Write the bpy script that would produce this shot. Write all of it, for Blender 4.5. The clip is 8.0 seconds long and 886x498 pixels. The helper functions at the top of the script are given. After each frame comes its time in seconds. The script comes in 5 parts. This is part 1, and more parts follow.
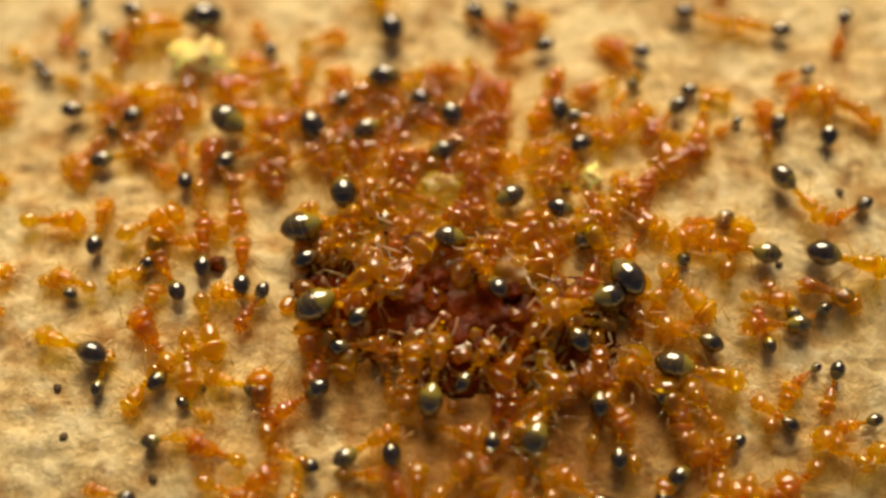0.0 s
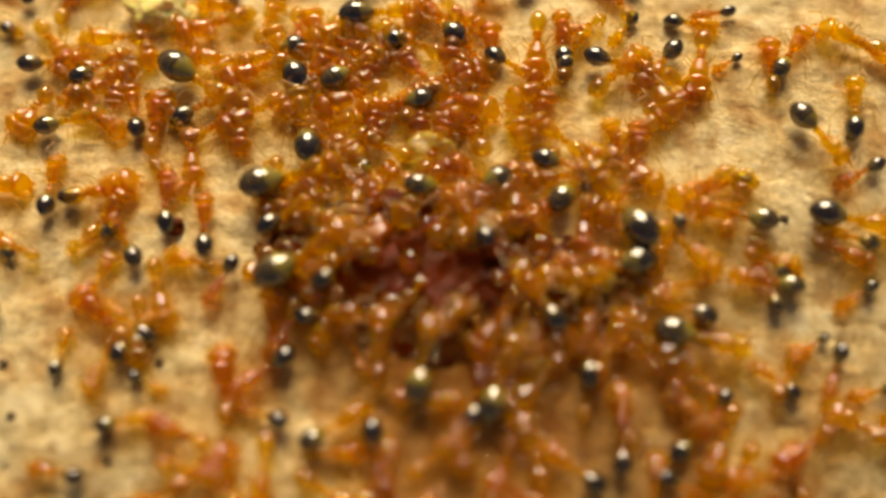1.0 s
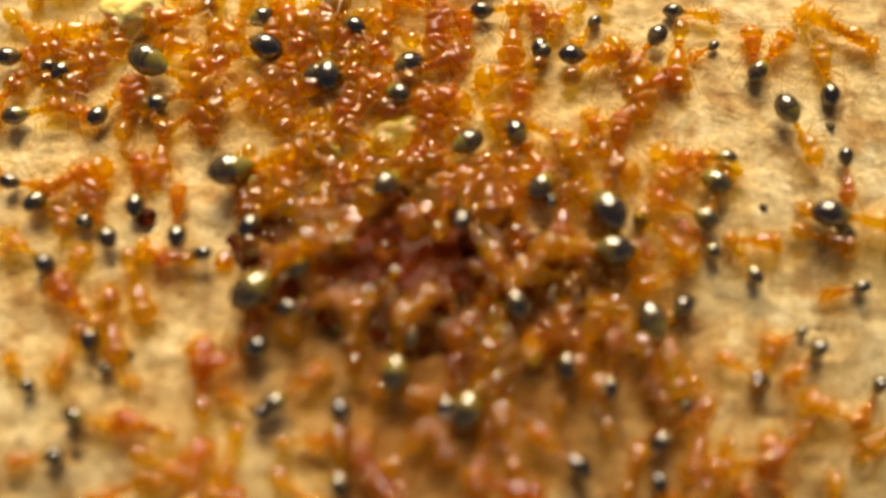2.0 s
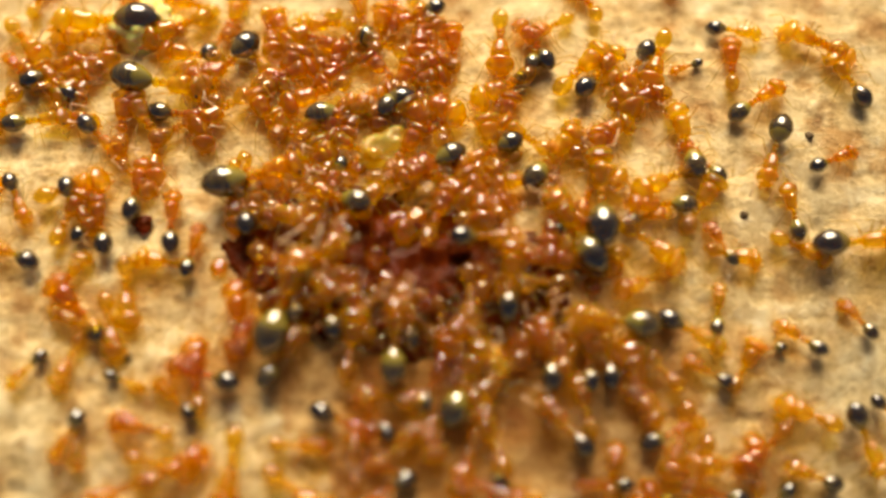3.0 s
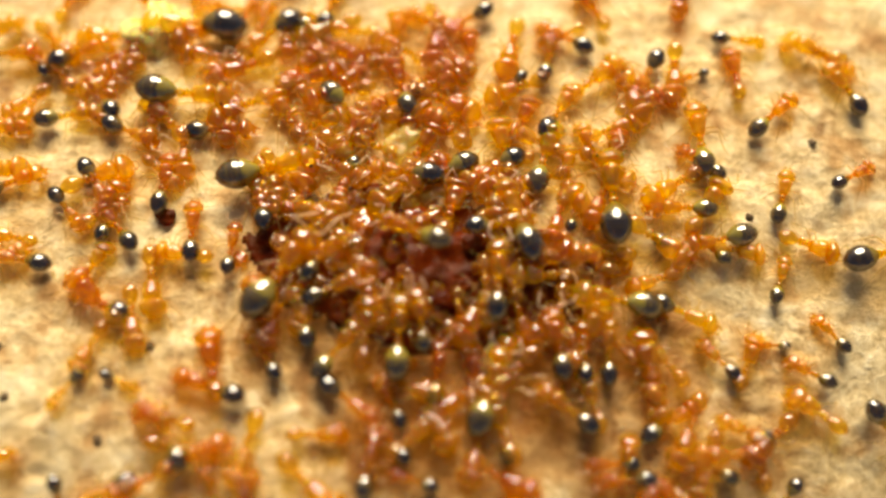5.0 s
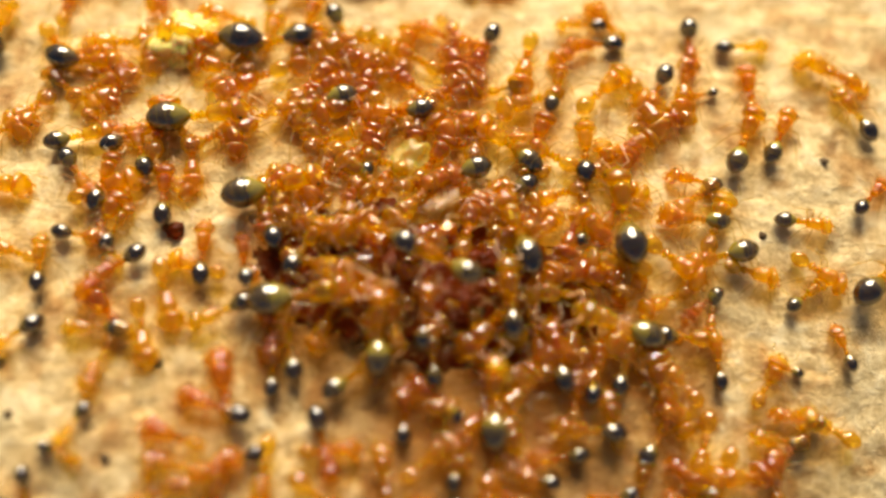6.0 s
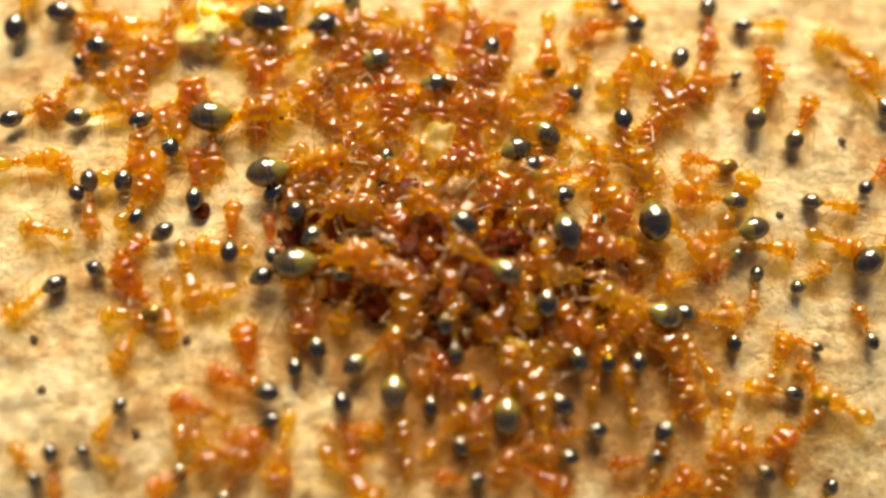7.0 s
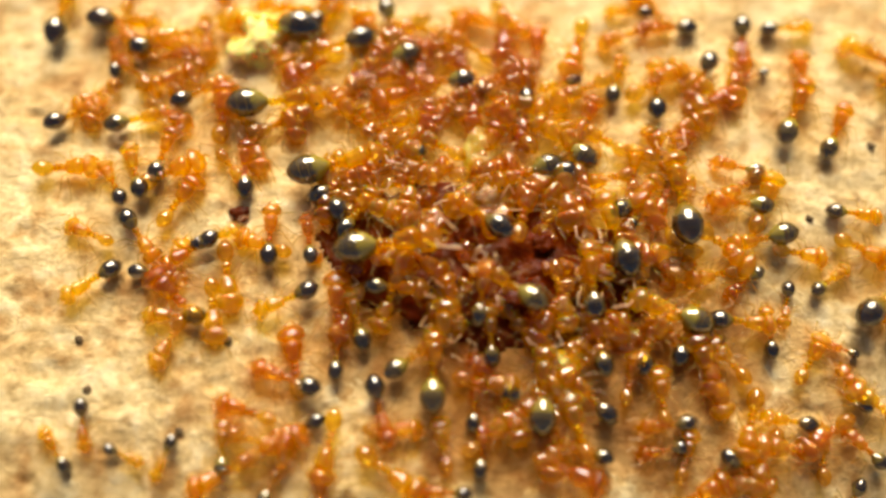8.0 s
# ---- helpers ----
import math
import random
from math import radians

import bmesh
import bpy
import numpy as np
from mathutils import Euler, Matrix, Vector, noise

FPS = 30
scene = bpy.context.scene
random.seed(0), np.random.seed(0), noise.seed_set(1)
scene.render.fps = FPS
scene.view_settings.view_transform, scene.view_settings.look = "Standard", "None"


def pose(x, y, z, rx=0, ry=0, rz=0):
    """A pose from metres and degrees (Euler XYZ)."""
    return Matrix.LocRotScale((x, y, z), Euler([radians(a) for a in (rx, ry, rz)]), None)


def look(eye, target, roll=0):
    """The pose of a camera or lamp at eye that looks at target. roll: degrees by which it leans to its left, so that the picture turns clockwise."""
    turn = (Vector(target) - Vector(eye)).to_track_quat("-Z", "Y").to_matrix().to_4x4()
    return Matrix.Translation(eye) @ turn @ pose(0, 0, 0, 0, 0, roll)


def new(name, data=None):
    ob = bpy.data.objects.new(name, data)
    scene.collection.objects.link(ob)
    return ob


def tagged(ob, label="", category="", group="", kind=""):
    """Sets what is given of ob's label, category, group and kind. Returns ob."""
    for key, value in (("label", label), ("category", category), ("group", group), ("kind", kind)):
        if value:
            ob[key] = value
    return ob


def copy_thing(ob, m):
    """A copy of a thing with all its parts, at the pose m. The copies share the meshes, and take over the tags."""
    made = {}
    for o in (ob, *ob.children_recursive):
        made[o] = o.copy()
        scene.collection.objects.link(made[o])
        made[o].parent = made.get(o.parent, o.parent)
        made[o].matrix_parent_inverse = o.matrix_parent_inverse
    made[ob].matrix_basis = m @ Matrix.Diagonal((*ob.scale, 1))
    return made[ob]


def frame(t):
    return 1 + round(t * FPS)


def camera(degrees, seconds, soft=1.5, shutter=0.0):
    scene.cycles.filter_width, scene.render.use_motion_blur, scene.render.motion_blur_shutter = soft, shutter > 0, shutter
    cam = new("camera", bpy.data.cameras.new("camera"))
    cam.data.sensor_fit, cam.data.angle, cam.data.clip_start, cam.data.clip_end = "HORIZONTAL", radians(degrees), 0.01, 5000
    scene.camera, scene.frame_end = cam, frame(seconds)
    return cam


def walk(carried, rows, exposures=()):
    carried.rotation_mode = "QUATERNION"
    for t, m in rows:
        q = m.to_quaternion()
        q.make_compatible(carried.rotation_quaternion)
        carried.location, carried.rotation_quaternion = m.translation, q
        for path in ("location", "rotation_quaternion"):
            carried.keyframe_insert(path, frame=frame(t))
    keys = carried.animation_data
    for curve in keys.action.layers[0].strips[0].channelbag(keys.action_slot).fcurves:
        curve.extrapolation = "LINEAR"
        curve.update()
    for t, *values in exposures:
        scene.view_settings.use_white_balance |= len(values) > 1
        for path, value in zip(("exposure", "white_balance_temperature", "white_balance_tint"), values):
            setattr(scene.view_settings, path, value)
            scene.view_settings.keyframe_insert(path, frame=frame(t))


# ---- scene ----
MM = 0.001

# ---- camera ----
cam = camera(50.0, 8.0, soft=2.8, shutter=0.6)
cam.data.dof.use_dof = True
cam.data.dof.focus_distance = 44.0 * MM
cam.data.dof.aperture_fstop = 10.5
PATH = [
    (0, (1.406, -18.205, 40.538), (-0.178, 1.41, 2.429), -4.54),
    (0.5, (1.285, -17.065, 39.299), (0.05, 1.489, 0.65), -3.97),
    (1, (2.415, -16.297, 37.374), (0.7, 1.356, -1.676), -6.2),
    (1.5, (2.9, -16.495, 36.237), (1.388, 1.249, -2.782), -5.74),
    (3, (3.277, -16.413, 37.959), (2.238, 0.954, -1.244), -4.4),
    (3.5, (3.699, -17.108, 37.892), (1.978, 0.819, -1.033), -6.14),
    (4, (4.299, -18.553, 37.929), (2.509, 0.176, -0.615), -6.07),
    (4.5, (3.537, -18.601, 38.399), (2.034, 0.192, -0.125), -4.97),
    (6, (0.267, -17.505, 38.329), (0.944, 1.154, -0.284), 1.89),
    (6.5, (0.123, -16.822, 38.964), (0.335, 0.51, -0.268), 0.67),
    (7, (0, -17.445, 39.182), (0, 0, 0), 0),
    (7.5, (-0.429, -17.489, 39.485), (-0.548, -0.309, 0.185), -0.44),
    (8, (-1.355, -17.408, 40.072), (-1.641, -0.185, 0.792), -0.78),
]
EXPOSURES = [(0.0, -0.07, 8500, 10), (0.5, -0.09, 8500, 10), (1.5, 0.07, 8400, 10), (3.0, 0.31, 7800, 10), (4.5, 0.57, 7400, 10), (6.0, 0.46, 7400, 10), (8.0, 0.54, 7400, 10)]
walk(cam, [(t, look([v * MM for v in eye], [v * MM for v in target], roll)) for t, eye, target, roll in PATH], EXPOSURES)

# ---- sky and sun ----
SUN_FROM = Vector((0.02, 0.80, 0.70)).normalized()
world = bpy.data.worlds.new("sky")
scene.world = world
world.use_nodes = True
sky = world.node_tree.nodes.new("ShaderNodeTexSky")
sky.sky_type = "NISHITA"
sky.sun_disc = False
sky.dust_density = 5.0
sky.sun_elevation = math.asin(SUN_FROM.z)
sky.sun_rotation = math.atan2(SUN_FROM.x, SUN_FROM.y)
back = world.node_tree.nodes["Background"]
back.inputs["Strength"].default_value = 0.037
world.node_tree.links.new(sky.outputs[0], back.inputs[0])
lamp = bpy.data.lights.new("sun", "SUN")
lamp.energy, lamp.angle, lamp.color = 4.9, radians(38), (1.0, 0.91, 0.76)
sun = new("sun", lamp)
sun.matrix_world = look(SUN_FROM * 0.5, (0, 0, 0))


# ---- materials ----
def material(name):
    m = bpy.data.materials.new(name)
    m.use_nodes = True
    return m, m.node_tree.nodes, m.node_tree.links, m.node_tree.nodes["Principled BSDF"]


def ramp(nodes, links, source, stops):
    r = nodes.new("ShaderNodeValToRGB")
    while len(r.color_ramp.elements) < len(stops):
        r.color_ramp.elements.new(0.5)
    for e, (at, c) in zip(r.color_ramp.elements, stops):
        e.position, e.color = at, (*c, 1)
    links.new(source, r.inputs[0])
    return r.outputs[0]


def noise_node(nodes, links, vector, scale, detail=4.0, rough=0.6):
    n = nodes.new("ShaderNodeTexNoise")
    n.inputs["Scale"].default_value, n.inputs["Detail"].default_value, n.inputs["Roughness"].default_value = scale, detail, rough
    links.new(vector, n.inputs["Vector"])
    return n.outputs["Fac"]


def mix(nodes, links, fac, a, b, kind="MIX"):
    m = nodes.new("ShaderNodeMix")
    m.data_type, m.blend_type = "RGBA", kind
    for socket, value in ((m.inputs["Factor"], fac), (m.inputs["A"], a), (m.inputs["B"], b)):
        if isinstance(value, bpy.types.NodeSocket):
            links.new(value, socket)
        elif isinstance(value, (int, float)):
            socket.default_value = value
        else:
            socket.default_value = (*value, 1)
    return m.outputs["Result"]


def bump(nodes, links, shader, height, strength, distance):
    b = nodes.new("ShaderNodeBump")
    b.inputs["Strength"].default_value, b.inputs["Distance"].default_value = strength, distance
    links.new(height, b.inputs["Height"])
    links.new(b.outputs[0], shader.inputs["Normal"])


def stretched(nodes, links, scale):
    co = nodes.new("ShaderNodeTexCoord")
    m = nodes.new("ShaderNodeMapping")
    m.inputs["Scale"].default_value = scale
    links.new(co.outputs["Object"], m.inputs["Vector"])
    return m.outputs[0]


def see_through(nodes, links, shader, colour, share, mirror=0.09, rough=0.12, glow=None):
    """Lets a share of the light pass straight through a thin shell, tinted, under a clear gloss; glow: the colour of what it scatters onwards."""
    clear = nodes.new("ShaderNodeBsdfTransparent")
    both = nodes.new("ShaderNodeMixShader")
    for value, socket in ((colour, clear.inputs[0]), (share, both.inputs[0])):
        if isinstance(value, bpy.types.NodeSocket):
            links.new(value, socket)
        else:
            socket.default_value = value if socket.type == "VALUE" else (*value, 1)
    base = shader
    if glow:
        onward, base = nodes.new("ShaderNodeBsdfTranslucent"), nodes.new("ShaderNodeMixShader")
        onward.inputs[0].default_value = (*glow, 1)
        base.inputs[0].default_value = 0.5
        links.new(shader.outputs[0], base.inputs[1])
        links.new(onward.outputs[0], base.inputs[2])
    links.new(base.outputs[0], both.inputs[1])
    links.new(clear.outputs[0], both.inputs[2])
    gloss, layer = nodes.new("ShaderNodeBsdfGlossy"), nodes.new("ShaderNodeMixShader")
    gloss.inputs["Roughness"].default_value = rough
    facing, rise, sheen = nodes.new("ShaderNodeLayerWeight"), nodes.new("ShaderNodeMath"), nodes.new("ShaderNodeMath")
    facing.inputs["Blend"].default_value = 0.5
    rise.operation, sheen.operation = "POWER", "MULTIPLY_ADD"
    rise.inputs[1].default_value = 5.0
    links.new(facing.outputs["Facing"], rise.inputs[0])
    links.new(rise.outputs[0], sheen.inputs[0])
    sheen.inputs[1].default_value, sheen.inputs[2].default_value = 0.06, mirror
    shader.inputs["Specular IOR Level"].default_value = 0.0
    if shader.inputs["Normal"].links:
        links.new(shader.inputs["Normal"].links[0].from_socket, gloss.inputs["Normal"])
    links.new(sheen.outputs[0], layer.inputs[0])
    links.new(both.outputs[0], layer.inputs[1])
    links.new(gloss.outputs[0], layer.inputs[2])
    links.new(layer.outputs[0], nodes["Material Output"].inputs["Surface"])


def tones(nodes, links):
    """The tones of one ant, alike on all its parts: shell, gaster, legs."""
    split = nodes.new("ShaderNodeSeparateColor")
    links.new(nodes.new("ShaderNodeObjectInfo").outputs["Color"], split.inputs[0])
    return split.outputs


def wood_material():
    m, nodes, links, shader = material("weathered_wood")
    co = stretched(nodes, links, (1, 1, 1))
    fibre = noise_node(nodes, links, stretched(nodes, links, (0.9, 1.1, 1)), 1300, 6, 0.75)
    blotch = noise_node(nodes, links, co, 190, 5, 0.6)
    pits = noise_node(nodes, links, stretched(nodes, links, (1, 1.2, 1)), 620, 3, 0.5)
    base = ramp(nodes, links, fibre, [(0.27, (0.42, 0.285, 0.115)), (0.40, (0.64, 0.48, 0.24)), (0.54, (0.83, 0.68, 0.39)), (0.72, (0.94, 0.85, 0.62))])
    tint = ramp(nodes, links, blotch, [(0.34, (0.66, 0.48, 0.30)), (0.45, (0.88, 0.78, 0.64)), (0.52, (0.97, 0.94, 0.9)), (0.62, (1, 1, 1))])
    stain = ramp(nodes, links, noise_node(nodes, links, co, 470, 4, 0.55), [(0.36, (0.66, 0.46, 0.27)), (0.47, (0.95, 0.92, 0.88)), (0.55, (1, 1, 1)), (0.66, (1, 1, 1)), (0.76, (0.9, 0.93, 0.95))])
    hole = ramp(nodes, links, pits, [(0.27, (0.42, 0.32, 0.22)), (0.36, (1, 1, 1))])
    colour = mix(nodes, links, 0.8, mix(nodes, links, 0.8, base, stain, "MULTIPLY"), tint, "MULTIPLY")
    colour = mix(nodes, links, 0.8, colour, hole, "MULTIPLY")
    # the wood turns darker and browner in an uneven patch near the food
    place = nodes.new("ShaderNodeMapping")
    place.inputs["Location"].default_value = (-0.18, 0.40, 0)
    place.inputs["Scale"].default_value = (56, 92, 1)
    links.new(nodes.new("ShaderNodeTexCoord").outputs["Object"], place.inputs["Vector"])
    far = nodes.new("ShaderNodeVectorMath")
    far.operation = "LENGTH"
    links.new(place.outputs[0], far.inputs[0])
    ragged = nodes.new("ShaderNodeMath")
    ragged.operation = "MULTIPLY_ADD"
    links.new(noise_node(nodes, links, co, 260, 5, 0.6), ragged.inputs[0])
    ragged.inputs[1].default_value = 0.9
    links.new(far.outputs["Value"], ragged.inputs[2])
    patch_tone = ramp(nodes, links, ragged.outputs[0], [(0.75, (0.66, 0.46, 0.29)), (1.0, (0.80, 0.67, 0.52)), (1.4, (0.95, 0.91, 0.86)), (1.8, (1, 1, 1))])
    links.new(mix(nodes, links, 1.0, colour, patch_tone, "MULTIPLY"), shader.inputs["Base Color"])
    shader.inputs["Roughness"].default_value = 0.7
    shader.inputs["Specular IOR Level"].default_value = 0.3
    bump(nodes, links, shader, fibre, 0.8, 0.0003)
    return m


def cuticle_material():
    """Translucent amber shell; its tone runs from yellow orange to red brown from ant to ant."""
    m, nodes, links, shader = material("amber_cuticle")
    info = tones(nodes, links)
    tone = ramp(nodes, links, info["Red"], [(0.0, (0.92, 0.54, 0.024)), (0.35, (0.86, 0.40, 0.010)), (0.7, (0.76, 0.28, 0.007)), (1.0, (0.54, 0.14, 0.004))])
    grain = noise_node(nodes, links, stretched(nodes, links, (1, 1, 1)), 5000, 3)
    shade = ramp(nodes, links, grain, [(0.3, (0.7, 0.62, 0.55)), (0.6, (1, 1, 1))])
    links.new(mix(nodes, links, 0.7, tone, shade, "MULTIPLY"), shader.inputs["Base Color"])
    shader.inputs["Subsurface Weight"].default_value = 1.0
    shader.inputs["Subsurface Radius"].default_value = (1.0, 0.42, 0.05)
    shader.inputs["Subsurface Scale"].default_value = 0.0005
    bump(nodes, links, shader, noise_node(nodes, links, stretched(nodes, links, (1, 1, 1)), 4200, 3, 0.65), 0.35, 0.00006)
    tint = ramp(nodes, links, info["Red"], [(0.0, (0.99, 0.89, 0.20)), (0.5, (0.98, 0.82, 0.13)), (1.0, (0.95, 0.67, 0.065))])
    see_through(nodes, links, shader, tint, 0.73, 0.085, 0.05, (0.98, 0.55, 0.02))
    return m


def leg_material():
    m, nodes, links, shader = material("pale_leg")
    info = tones(nodes, links)
    tone = ramp(nodes, links, info["Blue"], [(0.0, (0.92, 0.74, 0.50)), (0.2, (0.88, 0.66, 0.38)), (0.5, (0.82, 0.54, 0.22)), (1.0, (0.64, 0.25, 0.035))])
    links.new(tone, shader.inputs["Base Color"])
    shader.inputs["Subsurface Weight"].default_value = 0.6
    shader.inputs["Subsurface Radius"].default_value = (1.0, 0.5, 0.15)
    shader.inputs["Subsurface Scale"].default_value = 0.0002
    see_through(nodes, links, shader, (0.98, 0.89, 0.62), 0.84, 0.05, 0.12, (0.95, 0.74, 0.42))
    return m


def feeler_material():
    m, nodes, links, shader = material("pale_feeler")
    tone = ramp(nodes, links, tones(nodes, links)["Blue"], [(0.0, (0.93, 0.78, 0.58)), (0.6, (0.88, 0.64, 0.40)), (1.0, (0.80, 0.48, 0.20))])
    links.new(tone, shader.inputs["Base Color"])
    see_through(nodes, links, shader, (0.97, 0.85, 0.6), 0.2, 0.06, 0.12, (0.93, 0.76, 0.5))
    return m


def gaster_material(name, low, middle, high, darks, clear, tint, mirror):
    """Glossy shell, dark behind and translucent towards the waist, with pale shell borders."""
    m, nodes, links, shader = material(name)
    info = tones(nodes, links)
    co = nodes.new("ShaderNodeTexCoord")
    split = nodes.new("ShaderNodeSeparateXYZ")
    links.new(co.outputs["Generated"], split.inputs[0])
    grain = noise_node(nodes, links, co.outputs["Generated"], 6, 3)
    wave = nodes.new("ShaderNodeMath")
    wave.operation = "MULTIPLY_ADD"
    links.new(grain, wave.inputs[0])
    wave.inputs[1].default_value = 0.12
    links.new(split.outputs["Y"], wave.inputs[2])
    warm = ramp(nodes, links, info["Green"], [(0.0, low), (0.5, middle), (1.0, high)])
    zone = ramp(nodes, links, wave.outputs[0], [(0.64, (0, 0, 0)), (0.74, (1, 1, 1))])
    rim = ramp(nodes, links, split.outputs["Y"], [(0.285, (0, 0, 0)), (0.30, (0.5, 0.5, 0.5)), (0.315, (0, 0, 0)), (0.49, (0, 0, 0)), (0.505, (0.5, 0.5, 0.5)), (0.52, (0, 0, 0))])
    dark = ramp(nodes, links, info["Green"], [(0.0, darks[0]), (0.6, darks[1]), (1.0, darks[2])])
    shell = mix(nodes, links, rim, dark, warm)
    links.new(mix(nodes, links, zone, shell, warm), shader.inputs["Base Color"])
    shader.inputs["Subsurface Weight"].default_value = 0.1
    shader.inputs["Subsurface Radius"].default_value = (1.0, 0.6, 0.1)
    shader.inputs["Subsurface Scale"].default_value = 0.0002
    bump(nodes, links, shader, noise_node(nodes, links, co.outputs["Generated"], 17, 3, 0.7), 0.15, 0.00004)
    see_through(nodes, links, shader, tint, clear, mirror, 0.04)
    return m


def eye_material():
    m, nodes, links, shader = material("black_eye")
    shader.inputs["Base Color"].default_value = (0.01, 0.008, 0.006, 1)
    shader.inputs["Roughness"].default_value = 0.15
    return m


def food_material(name, low, high, rough, glow, wet=0.3, clear=None, share=0.4):
    m, nodes, links, shader = material(name)
    n = noise_node(nodes, links, stretched(nodes, links, (1, 1, 1)), 700, 5, 0.65)
    links.new(ramp(nodes, links, n, [(0.3, low), (0.7, high)]), shader.inputs["Base Color"])
    shader.inputs["Subsurface Weight"].default_value = glow
    shader.inputs["Subsurface Radius"].default_value = (1.0, 0.4, 0.1)
    shader.inputs["Subsurface Scale"].default_value = 0.0006
    shader.inputs["Roughness"].default_value = rough
    shader.inputs["Specular IOR Level"].default_value = wet
    bump(nodes, links, shader, noise_node(nodes, links, stretched(nodes, links, (1, 1, 1)), 2200, 5), 0.8, 0.0002)
    if clear:
        see_through(nodes, links, shader, clear, share, 0.08, 0.12, high)
    return m


WOOD, CUTICLE, LEG, FEELER, EYE = wood_material(), cuticle_material(), leg_material(), feeler_material(), eye_material()
GASTER = gaster_material("dark_gaster_shell", (0.11, 0.06, 0.009), (0.17, 0.115, 0.014), (0.30, 0.235, 0.025), [(0.012, 0.008, 0.005), (0.022, 0.013, 0.006), (0.085, 0.052, 0.012)], 0.14, (0.8, 0.5, 0.18), 0.19)
PALE = gaster_material("amber_gaster_shell", (0.62, 0.24, 0.012), (0.72, 0.33, 0.016), (0.78, 0.42, 0.025), [(0.50, 0.17, 0.008), (0.58, 0.23, 0.010), (0.64, 0.30, 0.014)], 0.78, (0.98, 0.84, 0.20), 0.08)
DIRT = food_material("dark_dirt", (0.07, 0.042, 0.02), (0.18, 0.12, 0.06), 0.7, 0.0)
OCHRE = food_material("ochre_crumb", (0.50, 0.24, 0.02), (0.72, 0.44, 0.06), 0.4, 0.4, 0.3, (0.98, 0.78, 0.22))
SCRAP = food_material("moist_food", (0.045, 0.006, 0.0008), (0.15, 0.020, 0.0015), 0.1, 0.4, 0.1)
JELLY = food_material("yellow_jelly", (0.80, 0.60, 0.10), (0.92, 0.80, 0.22), 0.35, 0.6, 0.3, (0.98, 0.90, 0.36), 0.45)
CRUMB = food_material("yellow_crumb", (0.84, 0.68, 0.18), (0.93, 0.86, 0.42), 0.35, 0.6)


# ---- ground ----
def mound(x, y):
    """Height of the food scrap over the wood, mm."""
    return 0.8 * math.exp(-(((x - 0.3) / 6.0) ** 2 + ((y + 0.4 + 0.15 * x) / 3.0) ** 2))


def swell(x, y):
    """The rounding of the wood and its slow rise and fall, mm."""
    u = max(0.0, 6 - y + 0.5 * max(0.0, x))
    drop = 0.0075 * u * u if u < 30 else 6.75 + 13.5 * (1 - math.exp((30 - u) / 30))
    return -drop + 0.25 * noise.noise((x / 7, y / 5, 1.7))


def relief(x, y):
    """Fibres and pits, mm."""
    fine = noise.fractal((x / 1.9, y / 1.2, 4.2), 0.7, 2.0, 6) * 0.14
    pit = noise.noise((x / 0.9, y / 0.7, 9.1))
    return fine - (0.22 * (pit - 0.42) / 0.3 if pit > 0.42 else 0)


def graded(half, step, far, grow):
    out, at, gap = [0.0], 0.0, step
    while at < far:
        at += gap
        out.append(at)
        if at > half:
            gap *= grow
    return [-v for v in out[:0:-1]] + out


def build_ground():
    xs, ys = graded(29, 0.22, 900, 1.25), graded(23, 0.22, 900, 1.25)
    verts, faces = [], []
    for y in ys:
        for x in xs:
            verts.append((x * MM, y * MM, (swell(x, y) + relief(x, y)) * MM))
    n = len(xs)
    for j in range(len(ys) - 1):
        for i in range(n - 1):
            faces.append((j * n + i, j * n + i + 1, (j + 1) * n + i + 1, (j + 1) * n + i))
    me = bpy.data.meshes.new("ground")
    me.from_pydata(verts, [], faces)
    me.materials.append(WOOD)
    me.polygons.foreach_set("use_smooth", [True] * len(faces))
    tagged(new("ground", me), "pale tan weathered wood with soft fibres and pits", "wood", kind="structure")


build_ground()


def top(x, y, crest=1.0):
    return swell(x, y) + crest * mound(x, y)


# ---- mesh helpers ----
def part(name, bm, mat, parent, label=""):
    me = bpy.data.meshes.new(name)
    bm.normal_update()
    bm.to_mesh(me)
    bm.free()
    me.materials.append(mat)
    me.polygons.foreach_set("use_smooth", [True] * len(me.polygons))
    ob = new(name, me)
    ob.parent = parent
    if label:
        tagged(ob, label)
    return ob


def loft(bm, rings, seg=12):
    """Closed skin over rings of (centre, side vector, up vector)."""
    loops = []
    for c, u, v in rings:
        loops.append([bm.verts.new(Vector(c) + Vector(u) * math.cos(a) + Vector(v) * math.sin(a)) for a in (2 * math.pi * k / seg for k in range(seg))])
    for a, b in zip(loops, loops[1:]):
        for k in range(seg):
            bm.faces.new((a[k], a[(k + 1) % seg], b[(k + 1) % seg], b[k]))
    bm.faces.new(loops[0][::-1])
    bm.faces.new(loops[-1])
    bmesh.ops.recalc_face_normals(bm, faces=bm.faces)


def body(profile, seg=14):
    """A shape along y from rows of (y, z, half width, half height), mm."""
    bm = bmesh.new()
    loft(bm, [((0, y * MM, z * MM), (w * MM, 0, 0), (0, 0, h * MM)) for y, z, w, h in profile], seg)
    return bm


def tube(bm, points, radii, seg=6):
    points = [Vector(p) * MM for p in points]
    rings = []
    for n, p in enumerate(points):
        way = (points[min(n + 1, len(points) - 1)] - points[max(n - 1, 0)]).normalized()
        side = way.cross((0.13, 0.21, 1)).normalized()
        rings.append((p, side * radii[n] * MM, side.cross(way) * radii[n] * MM))
    loft(bm, rings, seg)
    return bm


